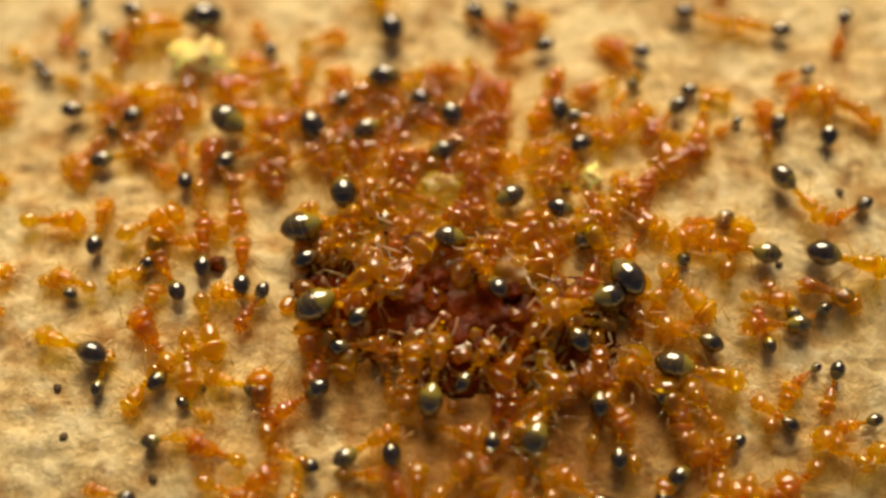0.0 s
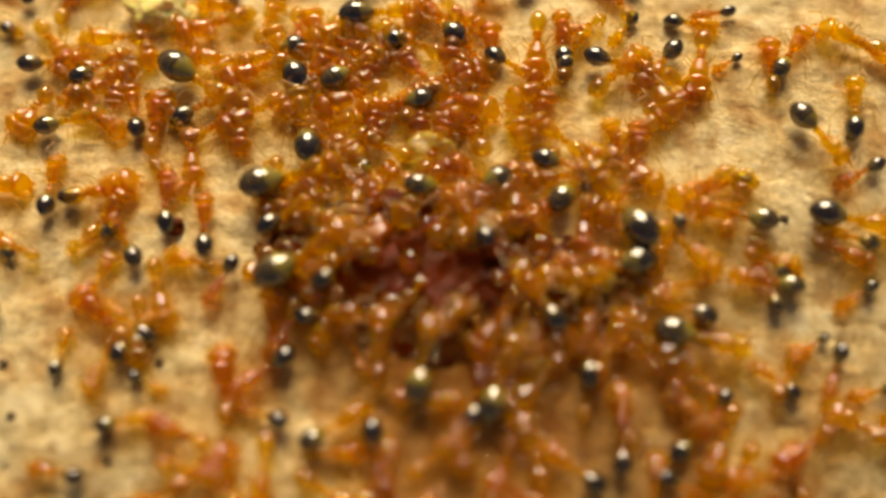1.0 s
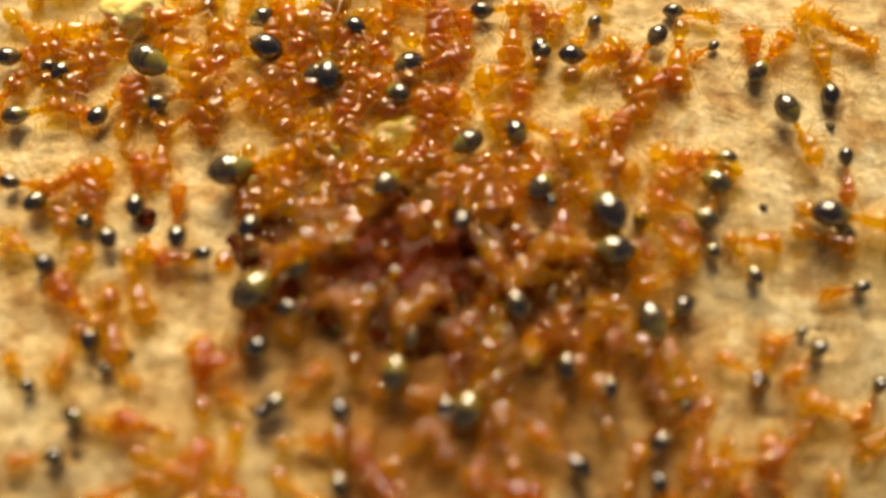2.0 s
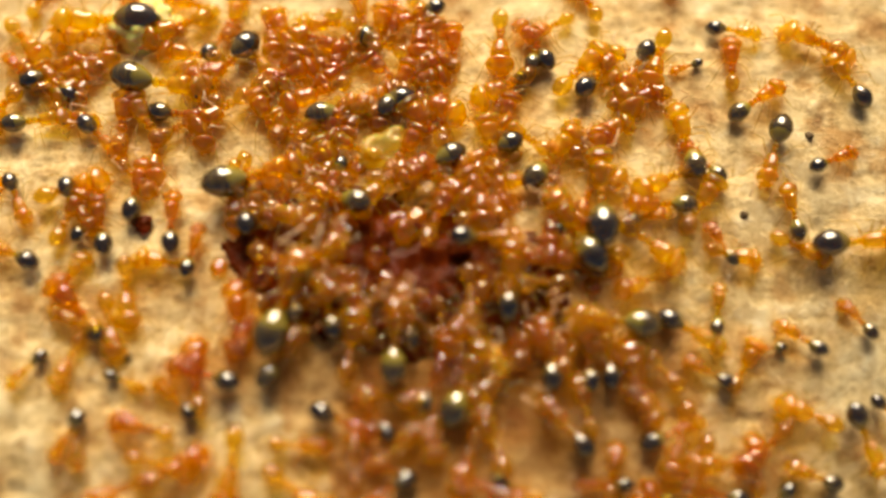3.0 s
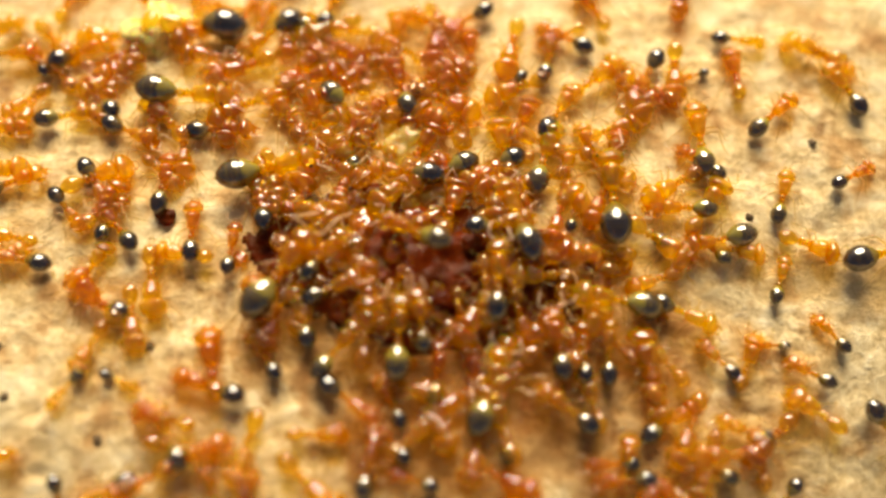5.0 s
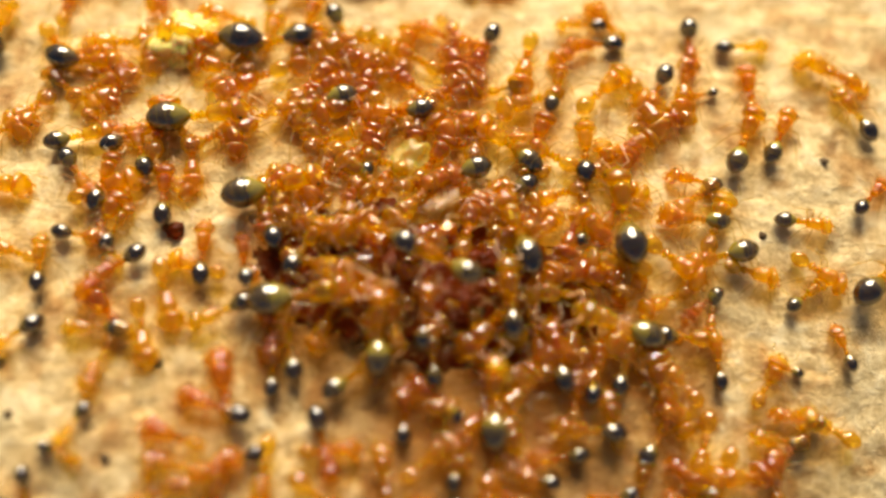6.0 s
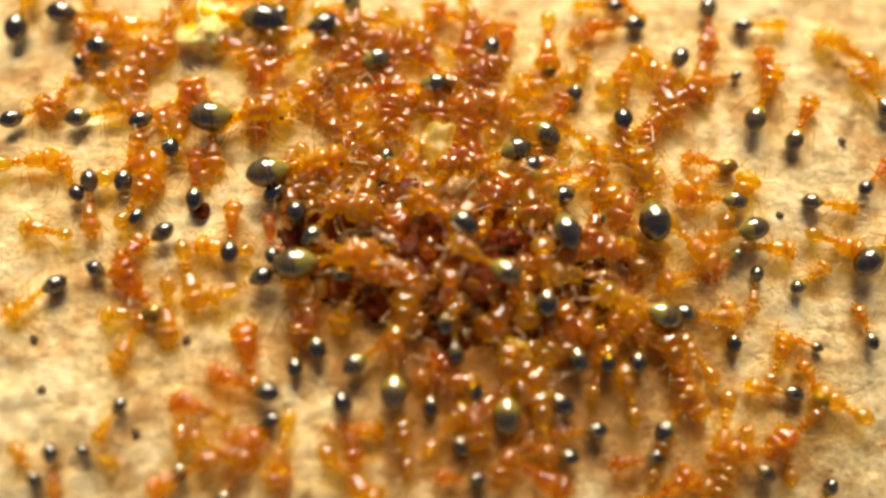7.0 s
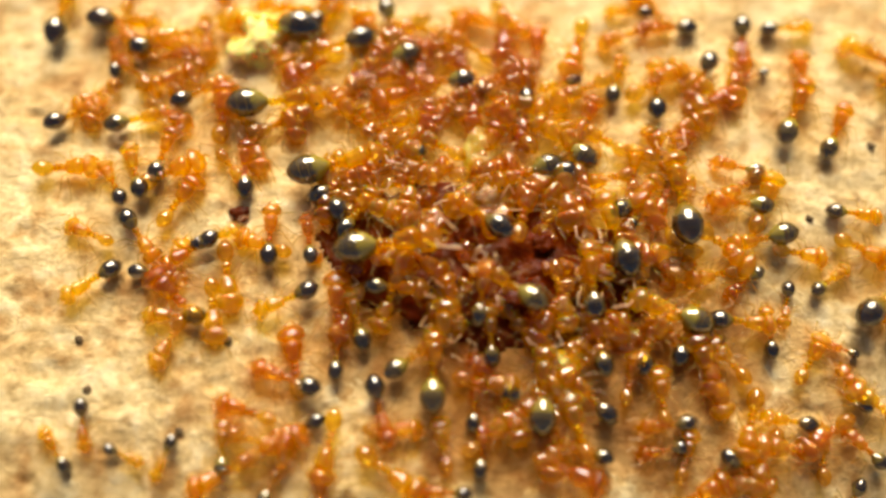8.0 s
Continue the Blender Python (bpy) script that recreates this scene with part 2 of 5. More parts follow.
# ---- fire ants ----
def round_profile(y0, y1, z0, z1, w, h, blunt, n, steps=()):
    """An egg from y0 to y1; blunt moves its widest place; steps: shell borders that overlap."""
    rows = []
    for k in range(n + 1):
        s = 0.5 - 0.5 * math.cos(math.pi * (0.04 + 0.92 * k / n))
        r = math.sin(math.pi * s**blunt) ** 0.62
        for at in steps:
            r *= 1 + 0.035 * math.exp(-(((s - at) / 0.02) ** 2)) if s < at else 1.0
        rows.append((y0 + (y1 - y0) * s, z0 + (z1 - z0) * s, max(w * r, 0.01), max(h * r, 0.01)))
    return rows


def hinged(ob):
    """Moves a limb's origin to its root, where it turns."""
    me = ob.data
    root = sum((me.vertices[n].co for n in range(6)), Vector()) / 6
    me.transform(Matrix.Translation(-root))
    ob.location = root
    return ob


def slimmer(bm, k, fat=1.0):
    """Scales a part about the waist; fat widens it across its length."""
    for v in bm.verts:
        z = v.co.z * (0.5 + 0.5 * k)
        v.co = Vector((v.co.x * k * fat, 0.48 * MM + (v.co.y - 0.48 * MM) * k, z + (z - 0.56 * MM) * (fat - 1)))
    return bm


def build_ant(variant, k, shell, shell_label, fat=1.2):
    """An ant whose gaster is 1 mm long; k: how large the rest of it is."""
    rng = random.Random(40 + variant)
    ant = new("fire_ant")
    droop = (0.0, 0.10, -0.12, 0.05)[variant % 4]
    gaster = part("gaster", body(round_profile(-0.65, 0.52, 0.58 + droop, 0.57, 0.405, 0.38, 0.9, 22, (0.3, 0.5, 0.7)), 18), shell, ant, shell_label)
    part("sting", tube(bmesh.new(), [(0, -0.62, 0.58 + droop), (0, -0.75, 0.56 + droop)], [0.03, 0.006], 5), LEG, gaster)
    part("postpetiole", slimmer(body(round_profile(0.44, 0.74, 0.56, 0.57, 0.145, 0.14, 1.0, 8), 10), k, fat), CUTICLE, ant)
    part("petiole", slimmer(body([(0.70, 0.54, 0.08, 0.08), (0.76, 0.56, 0.10, 0.12), (0.82, 0.59, 0.11, 0.16), (0.87, 0.58, 0.10, 0.13), (0.95, 0.53, 0.08, 0.08), (1.05, 0.53, 0.09, 0.09)], 10), k, fat), CUTICLE, ant)
    part("thorax", slimmer(body([(0.96, 0.53, 0.07, 0.07), (1.00, 0.54, 0.15, 0.16), (1.10, 0.56, 0.205, 0.22), (1.22, 0.57, 0.215, 0.22), (1.32, 0.575, 0.225, 0.22), (1.44, 0.59, 0.255, 0.25), (1.56, 0.595, 0.275, 0.27), (1.67, 0.59, 0.25, 0.24), (1.75, 0.57, 0.18, 0.18), (1.83, 0.56, 0.11, 0.11)], 14), k, fat), CUTICLE, ant)
    nod = rng.uniform(-0.12, 0.04)
    head = part("head", slimmer(body([(1.76, 0.58, 0.09, 0.09), (1.80, 0.58, 0.27, 0.20), (1.88, 0.57, 0.36, 0.28), (2.00, 0.55 + nod * 0.3, 0.385, 0.30), (2.14, 0.52 + nod * 0.6, 0.36, 0.28), (2.26, 0.49 + nod, 0.29, 0.22), (2.35, 0.46 + nod, 0.19, 0.15), (2.40, 0.45 + nod, 0.08, 0.06)], 16), k, fat), CUTICLE, ant)
    for side in (-1, 1):
        eye = body([(1.99, 0.64, 0.01, 0.01), (2.01, 0.64, 0.035, 0.05), (2.05, 0.64, 0.05, 0.06), (2.09, 0.64, 0.035, 0.05), (2.11, 0.64, 0.01, 0.01)], 8)
        for v in eye.verts:
            v.co.x += side * 0.385 * MM
        part("eye", slimmer(eye, k), EYE, head)
        jaw = tube(bmesh.new(), [(side * 0.15, 2.32, 0.43 + nod), (side * 0.19, 2.44, 0.41 + nod), (side * 0.11, 2.54, 0.39 + nod), (side * 0.01, 2.57, 0.39 + nod)], [0.05, 0.055, 0.035, 0.01])
        part("mandible", slimmer(jaw, k), CUTICLE, head)
        out, up = rng.uniform(0.42, 0.62), rng.uniform(0.6, 1.0)
        tip = (side * rng.uniform(0.25, 0.65), rng.uniform(2.75, 3.05), rng.uniform(0.15, 0.6))
        elbow = (side * out, 2.38 + rng.uniform(-0.1, 0.15), up)
        mid = [0.5 * (a + b) for a, b in zip(elbow, tip)]
        feeler = tube(bmesh.new(), [(side * 0.12, 2.24, 0.58 + nod), (side * out * 0.6, 2.32, 0.5 * (0.58 + up)), elbow, mid, [0.25 * a + 0.75 * b for a, b in zip(elbow, tip)], tip], [0.028, 0.026, 0.03, 0.028, 0.042, 0.022])
        hinged(part("antenna", slimmer(feeler, k), LEG if shell == PALE else FEELER, head))
    for root, reach, spread in ((1.52, 0.75, 0.85), (1.32, -0.05, 1.0), (1.14, -0.85, 0.95)):
        for side in (-1, 1):
            swing = rng.uniform(-0.25, 0.25)
            knee = (side * spread * 0.62, root + reach * 0.45 + swing, 0.78 + rng.uniform(-0.15, 0.15))
            ankle = (side * spread * 1.0, root + reach * 0.9 + swing * 1.6, 0.18)
            foot = (side * spread * 1.22, root + reach * 1.15 + swing * 1.8, -0.02)
            limb = tube(bmesh.new(), [(side * 0.12, root, 0.48), (side * 0.24, root + reach * 0.08, 0.44), [0.5 * (a + b) for a, b in zip((side * 0.22, root, 0.48), knee)], knee, [0.5 * (a + b) for a, b in zip(knee, ankle)], ankle, foot], [0.052, 0.040, 0.042, 0.025, 0.027, 0.017, 0.010])
            hinged(part("leg", slimmer(limb, k), LEG, ant))
    return ant


DARK_LABEL, PALE_LABEL = "glossy black-brown gaster, amber yellow at the waist", "translucent amber gaster"
NORMAL = [build_ant(v, 1.03, GASTER, DARK_LABEL) for v in range(4)]
PLUMP = [build_ant(v, 0.84, GASTER, DARK_LABEL) for v in range(4, 7)]
AMBER = [build_ant(v, 1.22, PALE, PALE_LABEL, 1.42) for v in range(7, 10)]
LABELS = {0: "small amber fire ant with a dark shiny gaster", 1: "amber-orange fire ant worker with a glossy black gaster", 2: "large reddish fire ant with a swollen dark gaster", 3: "young fire ant, amber all over, in the swarm", 4: "amber fire ant whose dark gaster is olive yellow at the waist"}
taken = []


def fire_ant(length, amber=False, yellow=False):
    """One ant of the swarm; length: of its gaster, mm."""
    kind = 3 if amber else 0 if length < 0.8 else 1 if length < 1.4 else 2
    models = AMBER if amber else PLUMP if length >= 1.3 else NORMAL
    model = models[len(taken) % len(models)]
    ant = copy_thing(model, Matrix()) if model in taken else model
    taken.append(ant)
    ant.scale = (length, length, length)
    mood = random.Random(300 + len(taken))
    tone = (mood.uniform(0.1, 0.9) if amber else mood.random() * (1.0 if length < 1.2 else 0.5), mood.uniform(0.8, 1.0) if yellow else (0.85 if length < 0.95 else 0.6) * mood.random(), 0.12 + 0.6 * mood.random() if amber else mood.random(), 1.0)
    for o in ant.children_recursive:
        o.color = tone
    return tagged(ant, LABELS[4 if yellow else kind], "ant", "swarm of fire ants")


SIZES = []
SIZES += [0.86, 0.79, 0.79, 0.7, 1.76, 1.09, 0.8, 1.02, 1.09, 1, 1.11, 0.89, 1.52, 1.09, 1.5, 1.32, 1.1, 1.19, 1.55, 1.77, 1.11, 0.81, 1.3, 1.01, 0.88, 0.8, 1, 0.99, 0.99, 0.83, 1.81, 1, 0.96, 1.08, 1, 0.96, 0.72, 0.62, 0.85, 0.84, 0.78, 1.35, 0.7, 1.06, 1.05, 1.41, 0.95, 1.3, 1.02, 1.02, 1.02, 0.94, 0.74, 1.12, 0.87, 1.07, 0.93, 1.31, 1.04, 0.82]
SIZES += [0.71, 0.53, 1.04, 1.33, 1.15, 0.69, 1.29, 0.86, 1.26, 1.5, 0.75, 1.6, 1.79, 1.09, 1.19, 1.07, 1, 1.57, 1.09, 0.75, 1.07, 0.79, 0.9, 0.73, 0.54, 0.83, 0.82, 0.79, 0.76, 0.95, 0.99, 0.89, 1.51, 0.94, 1.08, 1.95, 1.63, 1.13, 1.21, 0.91, 0.98, 0.87, 1, 0.89, 0.97, 0.84, 0.82, 0.81, 0.76, 1.16, 0.91, 0.82, 0.88, 1.36, 1.37, 1.04, 1.1, 0.88, 1.01, 1.02]
SIZES += [0.95, 0.84, 0.74, 0.69, 0.82]
YELLOW = {4, 8, 13, 15, 17, 19, 22, 30, 43, 45, 57, 62, 63, 66, 67, 68, 77, 79, 80, 81, 82, 92}
ants = [fire_ant(length, yellow=n in YELLOW) for n, length in enumerate(SIZES)]
young = [fire_ant(0.74 + 0.36 * ((n * 37) % 11) / 11, True) for n in range(66 + 124)]


# ---- food ----
def build_scrap():
    xs, ys = [-12 + 0.2 * k for k in range(124)], [-8.5 + 0.2 * k for k in range(86)]
    bm = bmesh.new()
    grid = {}
    for i, x in enumerate(xs):
        for j, y in enumerate(ys):
            h = mound(x + 0.5 * noise.noise((x, y, 3.0)), y + 0.5 * noise.noise((x, y, 7.0)))
            rough = 0.3 * noise.fractal((x / 1.1, y / 1.1, 2.2), 0.8, 2.0, 5) * min(1, max(0, h - 0.15) / 0.4)
            if h > 0.15:
                grid[i, j] = bm.verts.new((x * MM, y * MM, (h - 0.14 + swell(x, y) + rough) * MM))
    for i, j in list(grid):
        corners = [(i, j), (i + 1, j), (i + 1, j + 1), (i, j + 1)]
        if all(c in grid for c in corners):
            bm.faces.new([grid[c] for c in corners])
    bmesh.ops.delete(bm, geom=[v for v in bm.verts if not v.link_faces], context="VERTS")
    edge = [e for e in bm.edges if len(e.link_faces) == 1]
    for v in bmesh.ops.extrude_edge_only(bm, edges=edge)["geom"]:
        if isinstance(v, bmesh.types.BMVert):
            v.co.z -= 0.8 * MM
    scrap = tagged(new("food_scrap"), "moist dark red-brown food scrap under the swarm", "food")
    part("pulp", bm, SCRAP, scrap)
    rng = random.Random(12)
    for k in range(70):
        x = rng.gauss(0.3, 4.6)
        y = rng.gauss(-0.5 - 0.15 * x, 2.0)
        size = rng.uniform(0.25, 0.6)
        bm = bmesh.new()
        bmesh.ops.create_icosphere(bm, subdivisions=3, radius=size * MM)
        for v in bm.verts:
            v.co *= 1 + 0.5 * noise.fractal(v.co / (size * MM) * 1.2 + Vector((k * 3.1, 0, 0)), 1.0, 2.0, 3)
            v.co.z *= 0.6
        morsel = part("morsel", bm, SCRAP if k % 4 == 0 else CUTICLE, scrap)
        morsel.location = (x * MM, y * MM, (top(x, y) + 0.05) * MM)
        morsel.color = (rng.uniform(0.5, 1.0), 0.5, 0.5, 1.0)


build_scrap()


def build_crumb(size, seed, mat, label):
    bm = bmesh.new()
    bmesh.ops.create_icosphere(bm, subdivisions=4, radius=1)
    for v in bm.verts:
        d = 1 + 0.45 * noise.fractal(v.co * 1.3 + Vector((seed, 0, 0)), 1.0, 2.0, 4)
        v.co = Vector((v.co.x * size[0], v.co.y * size[1], v.co.z * size[2])) * d * MM
    return tagged(part("food_crumb", bm, mat, None), label, "food")


crumbs = [
    build_crumb((1.6, 1.2, 1.0), 3.0, CRUMB, "pale yellow soft food crumb dragged by the ants"),
    build_crumb((1.3, 0.8, 0.6), 5.3, JELLY, "glistening yellow food crumb at the swarm's edge"),
    build_crumb((0.5, 0.65, 0.5), 8.1, CRUMB, "small bright yellow food crumb carried across the swarm"),
    build_crumb((1.7, 1.1, 0.6), 11.7, OCHRE, "ochre food crumb half buried under the ants"),
]



def build_speck():
    bm = bmesh.new()
    bmesh.ops.create_icosphere(bm, subdivisions=2, radius=0.2 * MM)
    for v in bm.verts:
        v.co *= 1 + 0.5 * noise.noise(v.co / (0.2 * MM) + Vector((4, 1, 2)))
        v.co.z *= 0.6
    return tagged(part("dirt_speck", bm, DIRT, None), "tiny dark speck of dirt on the pale wood", "dirt", "specks of dirt")


speck = build_speck()
for n, (x, y) in enumerate((((-17.42, -6.23), (-13.23, -8.01), (15.83, 2.2), (6.85, 0.41), (19.27, 5.99), (-11.31, -4.03), (-18.03, -4.03)))):
    spot = pose(x * MM, y * MM, (swell(x, y) + relief(x, y) + 0.06) * MM, 0, 0, 70 * n)
    if n:
        copy_thing(speck, spot)
    else:
        speck.matrix_basis = spot


# ---- what moves ----
def steps(size, *keys, crest=1.9):
    """Rows for walk(): the ant's tail end over (x, y) mm at its times, headed so, on the ground, the food or the throng below it."""
    rows, filled = [], [keys[0]]
    for a, b in zip(keys, keys[1:]):
        turn = (b[3] - a[3] + 180) % 360 - 180
        parts = 1 + int(abs(turn) // 55)
        for k in range(1, parts + 1):
            s = k / parts
            filled.append((a[0] + (b[0] - a[0]) * s, a[1] + (b[1] - a[1]) * s, a[2] + (b[2] - a[2]) * s, filled[-1][3] + turn / parts))
    for t, x, y, heading in filled:
        h = radians(heading)
        z, ahead = top(x, y, crest), top(x - math.sin(h) * 1.4 * size, y + math.cos(h) * 1.4 * size, crest)
        rows.append((t, pose(x * MM, y * MM, z * MM, math.degrees(math.atan2(ahead - z, 1.4 * size)), 0, heading)))
    return rows


def shuffle(number, x, y):
    """Rows for an ant that keeps its place in the throng and only stirs."""
    rng = random.Random(900 + number)
    heading, size = rng.uniform(0, 360), young[number].scale.x
    start = (x + math.sin(radians(heading)) * 1.5 * size, y - math.cos(radians(heading)) * 1.5 * size)
    # ants that end on the middle of the scrap have come up to it from its rim
    u, v = (x - 0.5) / 4.6, (y + 0.5) / 2.7
    r = max(math.hypot(u, v), 0.15)
    away = (1.25 / r - 1) if r < 1 else 0.0
    # half of them stop round a patch that stays bare
    rest = (0.62 / r - 1) if r < 0.62 and number % 2 else 0.0
    keys = []
    for k in range(17):
        s = rest + (away - rest) * (1.0 if k < 4 else 0.6 if k == 4 else 0.25 if k == 5 else 0.0)
        keys.append((0.5 * k, start[0] + 4.6 * u * s + rng.uniform(-0.12, 0.12), start[1] + 2.7 * v * s + rng.uniform(-0.12, 0.12), heading + rng.uniform(-7, 7)))
    return steps(size, *keys, crest=1.0)


def stir(ant, number):
    """Feelers wave and legs step while the ant stays on its way."""
    rng = random.Random(2000 + number)
    for ob in ant.children_recursive:
        leg = ob.name.startswith("leg")
        if not leg and not ob.name.startswith("antenna"):
            continue
        x, y, z = ob.location
        wide, rows = (11 if leg else 16), []
        for k in range(21):
            rows.append((0.4 * k, pose(x, y, z, rng.uniform(-0.4, 0.4) * wide, 0, rng.uniform(-1, 1) * wide)))
        walk(ob, rows)


def hauled(height, *keys):
    """Rows for a crumb that the ants drag along."""
    return [(t, pose(x * MM, y * MM, (top(x, y, 1.2) + 0.4 * height) * MM, 0, 0, 9 * t)) for t, x, y in keys]


def motions():
    for number, ant in enumerate(ants):
        stir(ant, number)
    walk(ants[0], steps(SIZES[0], (0, -18.7, 15.68, -137), (0.5, -18.84, 15.69, -137), (1, -18.84, 15.7, -137), (1.5, -18.85, 15.7, -137), (3, -18.85, 17.2, 0), (3.5, -18.85, 17.2, 0), (4, -18.85, 17.2, 0), (4.5, -18.85, 17.2, 0), (6, -18.46, 17.15, -15), (6.5, -18.46, 17.15, -15), (7, -18.46, 17.15, -15), (7.5, -18.46, 17.15, -15), (8, -18.46, 17.15, -15)))
    walk(ants[1], steps(SIZES[1], (0, -19.82, 14.44, 55), (0.5, -19.8, 14.46, 55), (1, -19.81, 14.46, 55), (1.5, -19.81, 14.46, 55), (3, -19.03, 17.36, -15), (3.5, -19.03, 17.36, -15), (4, -19.03, 17.36, -15), (4.5, -19.03, 17.36, -15), (6, -19.03, 17.36, -15), (6.5, -19.03, 17.36, -15), (7, -19.03, 17.36, -15), (7.5, -19.03, 17.36, -15), (8, -19.03, 17.36, -15)))
    walk(ants[2], steps(SIZES[2], (0, -22.21, 13.78, 58), (0.5, -22.09, 13.6, 58), (1, -20.57, 12.77, 58), (1.5, -20.58, 12.77, 58), (3, -22.99, 13.42, 75), (3.5, -22.99, 13.42, 75), (4, -22.99, 13.42, 75), (4.5, -22.99, 13.42, 75), (6, -20.58, 17.27, 0), (6.5, -20.58, 17.27, 0), (7, -20.58, 17.27, 0), (7.5, -20.58, 17.27, 0), (8, -20.58, 17.27, 0)))
    walk(ants[3], steps(SIZES[3], (0, -21.47, 13.06, -107), (0.5, -21.39, 12.91, -107), (1, -21.4, 12.92, -107), (1.5, -21.41, 12.92, -107), (3, -22.86, 13.31, 75), (3.5, -22.86, 13.31, 75), (4, -22.86, 13.31, 75), (4.5, -22.86, 13.31, 75), (6, -20.24, 17.27, -15), (6.5, -20.24, 17.27, -15), (7, -20.24, 17.27, -15), (7.5, -20.24, 17.27, -15), (8, -20.24, 17.27, -15)))
    walk(ants[4], steps(SIZES[4], (0, -11.09, 9.41, -124), (0.5, -11.99, 10.17, -124), (1, -11.41, 9.54, -124), (1.5, -11.22, 9.37, -124), (3, -11.97, 8.96, -101), (3.5, -11.22, 8.81, -101), (4, -12.09, 8.34, -101), (4.5, -12.02, 8.48, -101), (6, -11.61, 7.29, -82), (6.5, -11.17, 6.96, -82), (7, -10.73, 6.32, -82), (7.5, -11.27, 6.89, -82), (8, -10.9, 7.33, -82)))
    walk(ants[5], steps(SIZES[5], (0, -19.49, 10.6, -85), (0.5, -19.32, 10.5, -85), (1, -18.77, 10.43, -85), (1.5, -18.77, 10.43, -85), (3, -16.97, 9.39, -61), (3.5, -16.94, 9.77, -61), (4, -17.48, 10.36, -61), (4.5, -17.11, 10.26, -61), (6, -17.53, 11.2, -86), (6.5, -17.02, 10.6, -86), (7, -16.76, 10.58, -86), (7.5, -16.67, 10.77, -86), (8, -16.73, 10.89, -86)))
    walk(ants[6], steps(SIZES[6], (0, -17.38, 9.5, 154), (0.5, -17.25, 9.45, 154), (1, -16.3, 9.92, 154), (1.5, -16.09, 9.78, 154), (3, -17.54, 9.52, 38), (3.5, -17.68, 9.81, 38), (4, -18.12, 10.46, 38), (4.5, -18.28, 10.15, 38), (6, -17.67, 10.01, 9), (6.5, -17.88, 9.68, 9), (7, -17.8, 9.97, 9), (7.5, -17.85, 9.78, 9), (8, -17.99, 9.73, 9)))
    walk(ants[7], steps(SIZES[7], (0, -16.3, 10.29, -59), (0.5, -15.88, 9.54, -59), (1, -16.24, 9.76, -59), (1.5, -15.95, 9.66, -59), (3, -15.35, 8.69, 45), (3.5, -14.99, 8.6, 45), (4, -14.84, 8.49, 45), (4.5, -15.01, 8.52, 45), (6, -12.73, 4.98, 20), (6.5, -12.73, 4.98, 20), (7, -12.73, 4.98, 20), (7.5, -14.53, 4.83, 87), (8, -15.91, 3.15, 20)))
    walk(ants[8], steps(SIZES[8], (0, -17.45, 7.59, -77), (0.5, -17.3, 7.49, -77), (1, -17.42, 7.02, -77), (1.5, -17.44, 6.98, -77), (3, -17.51, 7.03, -84), (3.5, -17.41, 7.05, -84), (4, -17.37, 6.9, -84), (4.5, -17.46, 7.3, -84), (6, -16.86, 6.32, -76), (6.5, -17.08, 6.33, -76), (7, -17.21, 6.59, -76), (7.5, -17.42, 6.5, -76), (8, -17.34, 6.52, -76)))
    walk(ants[9], steps(SIZES[9], (0, -13.12, 6.34, 14), (0.5, -13.6, 6.71, 14), (1, -13.3, 6.87, 14), (1.5, -13.48, 6.95, 14), (3, -14.05, 6.77, -133), (3.5, -13.96, 6.79, -133), (4, -13.88, 6.77, -133), (4.5, -13.96, 6.75, -133), (6, -14.32, 6.22, -62), (6.5, -14.32, 6.22, -62), (7, -14.23, 6.45, -62), (7.5, -14.31, 7.39, -62), (8, -14.36, 7.92, -62)))
    walk(ants[10], steps(SIZES[10], (0, -11.14, 7.41, -62), (0.5, -11.23, 7.34, -62), (1, -11.12, 7.35, -62), (1.5, -11.15, 7.37, -62), (3, -10.71, 7.38, -102), (3.5, -11, 7.56, -102), (4, -10.65, 7.22, -102), (4.5, -10.65, 7.26, -102), (6, -7.95, 3.41, -59), (6.5, -7.9, 3.66, -59), (7, -7.57, 2.66, -59), (7.5, -7.46, 2.8, -59), (8, -7.33, 2.77, -59)))
    walk(ants[11], steps(SIZES[11], (0, -9.71, 14.65, 29), (0.5, -9.57, 14.56, 29), (1, -9.58, 14.56, 29), (1.5, -9.58, 14.56, 29), (3, -8.78, 10.77, -32), (3.5, -8.78, 10.77, -32), (4, -8.78, 10.78, -32), (4.5, -8.78, 10.77, -32), (6, -8.78, 17.27, 0), (6.5, -8.78, 17.27, 0), (7, -8.78, 17.27, 0), (7.5, -8.78, 17.27, 0), (8, -8.78, 17.27, 0)))
    walk(ants[12], steps(SIZES[12], (0, -3.26, 12.44, -87), (0.5, -3.49, 12.7, -87), (1, -3.21, 12.75, -87), (1.5, -3.21, 12.74, -87), (3, -3.21, 16.74, 0), (3.5, -3.21, 16.74, 0), (4, -3.21, 16.74, 0), (4.5, -3.21, 16.74, 0), (6, -3.21, 17.24, 0), (6.5, -3.21, 17.24, 0), (7, -3.21, 17.24, 0), (7.5, -3.21, 17.24, 0), (8, -3.21, 17.24, 0)))
    walk(ants[13], steps(SIZES[13], (0, -5.74, 10.98, 114), (0.5, -5.66, 11.21, 114), (1, -6.44, 11.01, 114), (1.5, -6.74, 12.42, 78), (3, -6.83, 11.08, -151), (3.5, -6.75, 11.92, -149), (4, -4.79, 11.38, -151), (4.5, -5.51, 11.54, -151), (6, -4.36, 13.72, -156), (6.5, -5.09, 13.43, -156), (7, -4.52, 13.2, -156), (7.5, -4.52, 13.2, -156), (8, -4.52, 13.19, -156)))
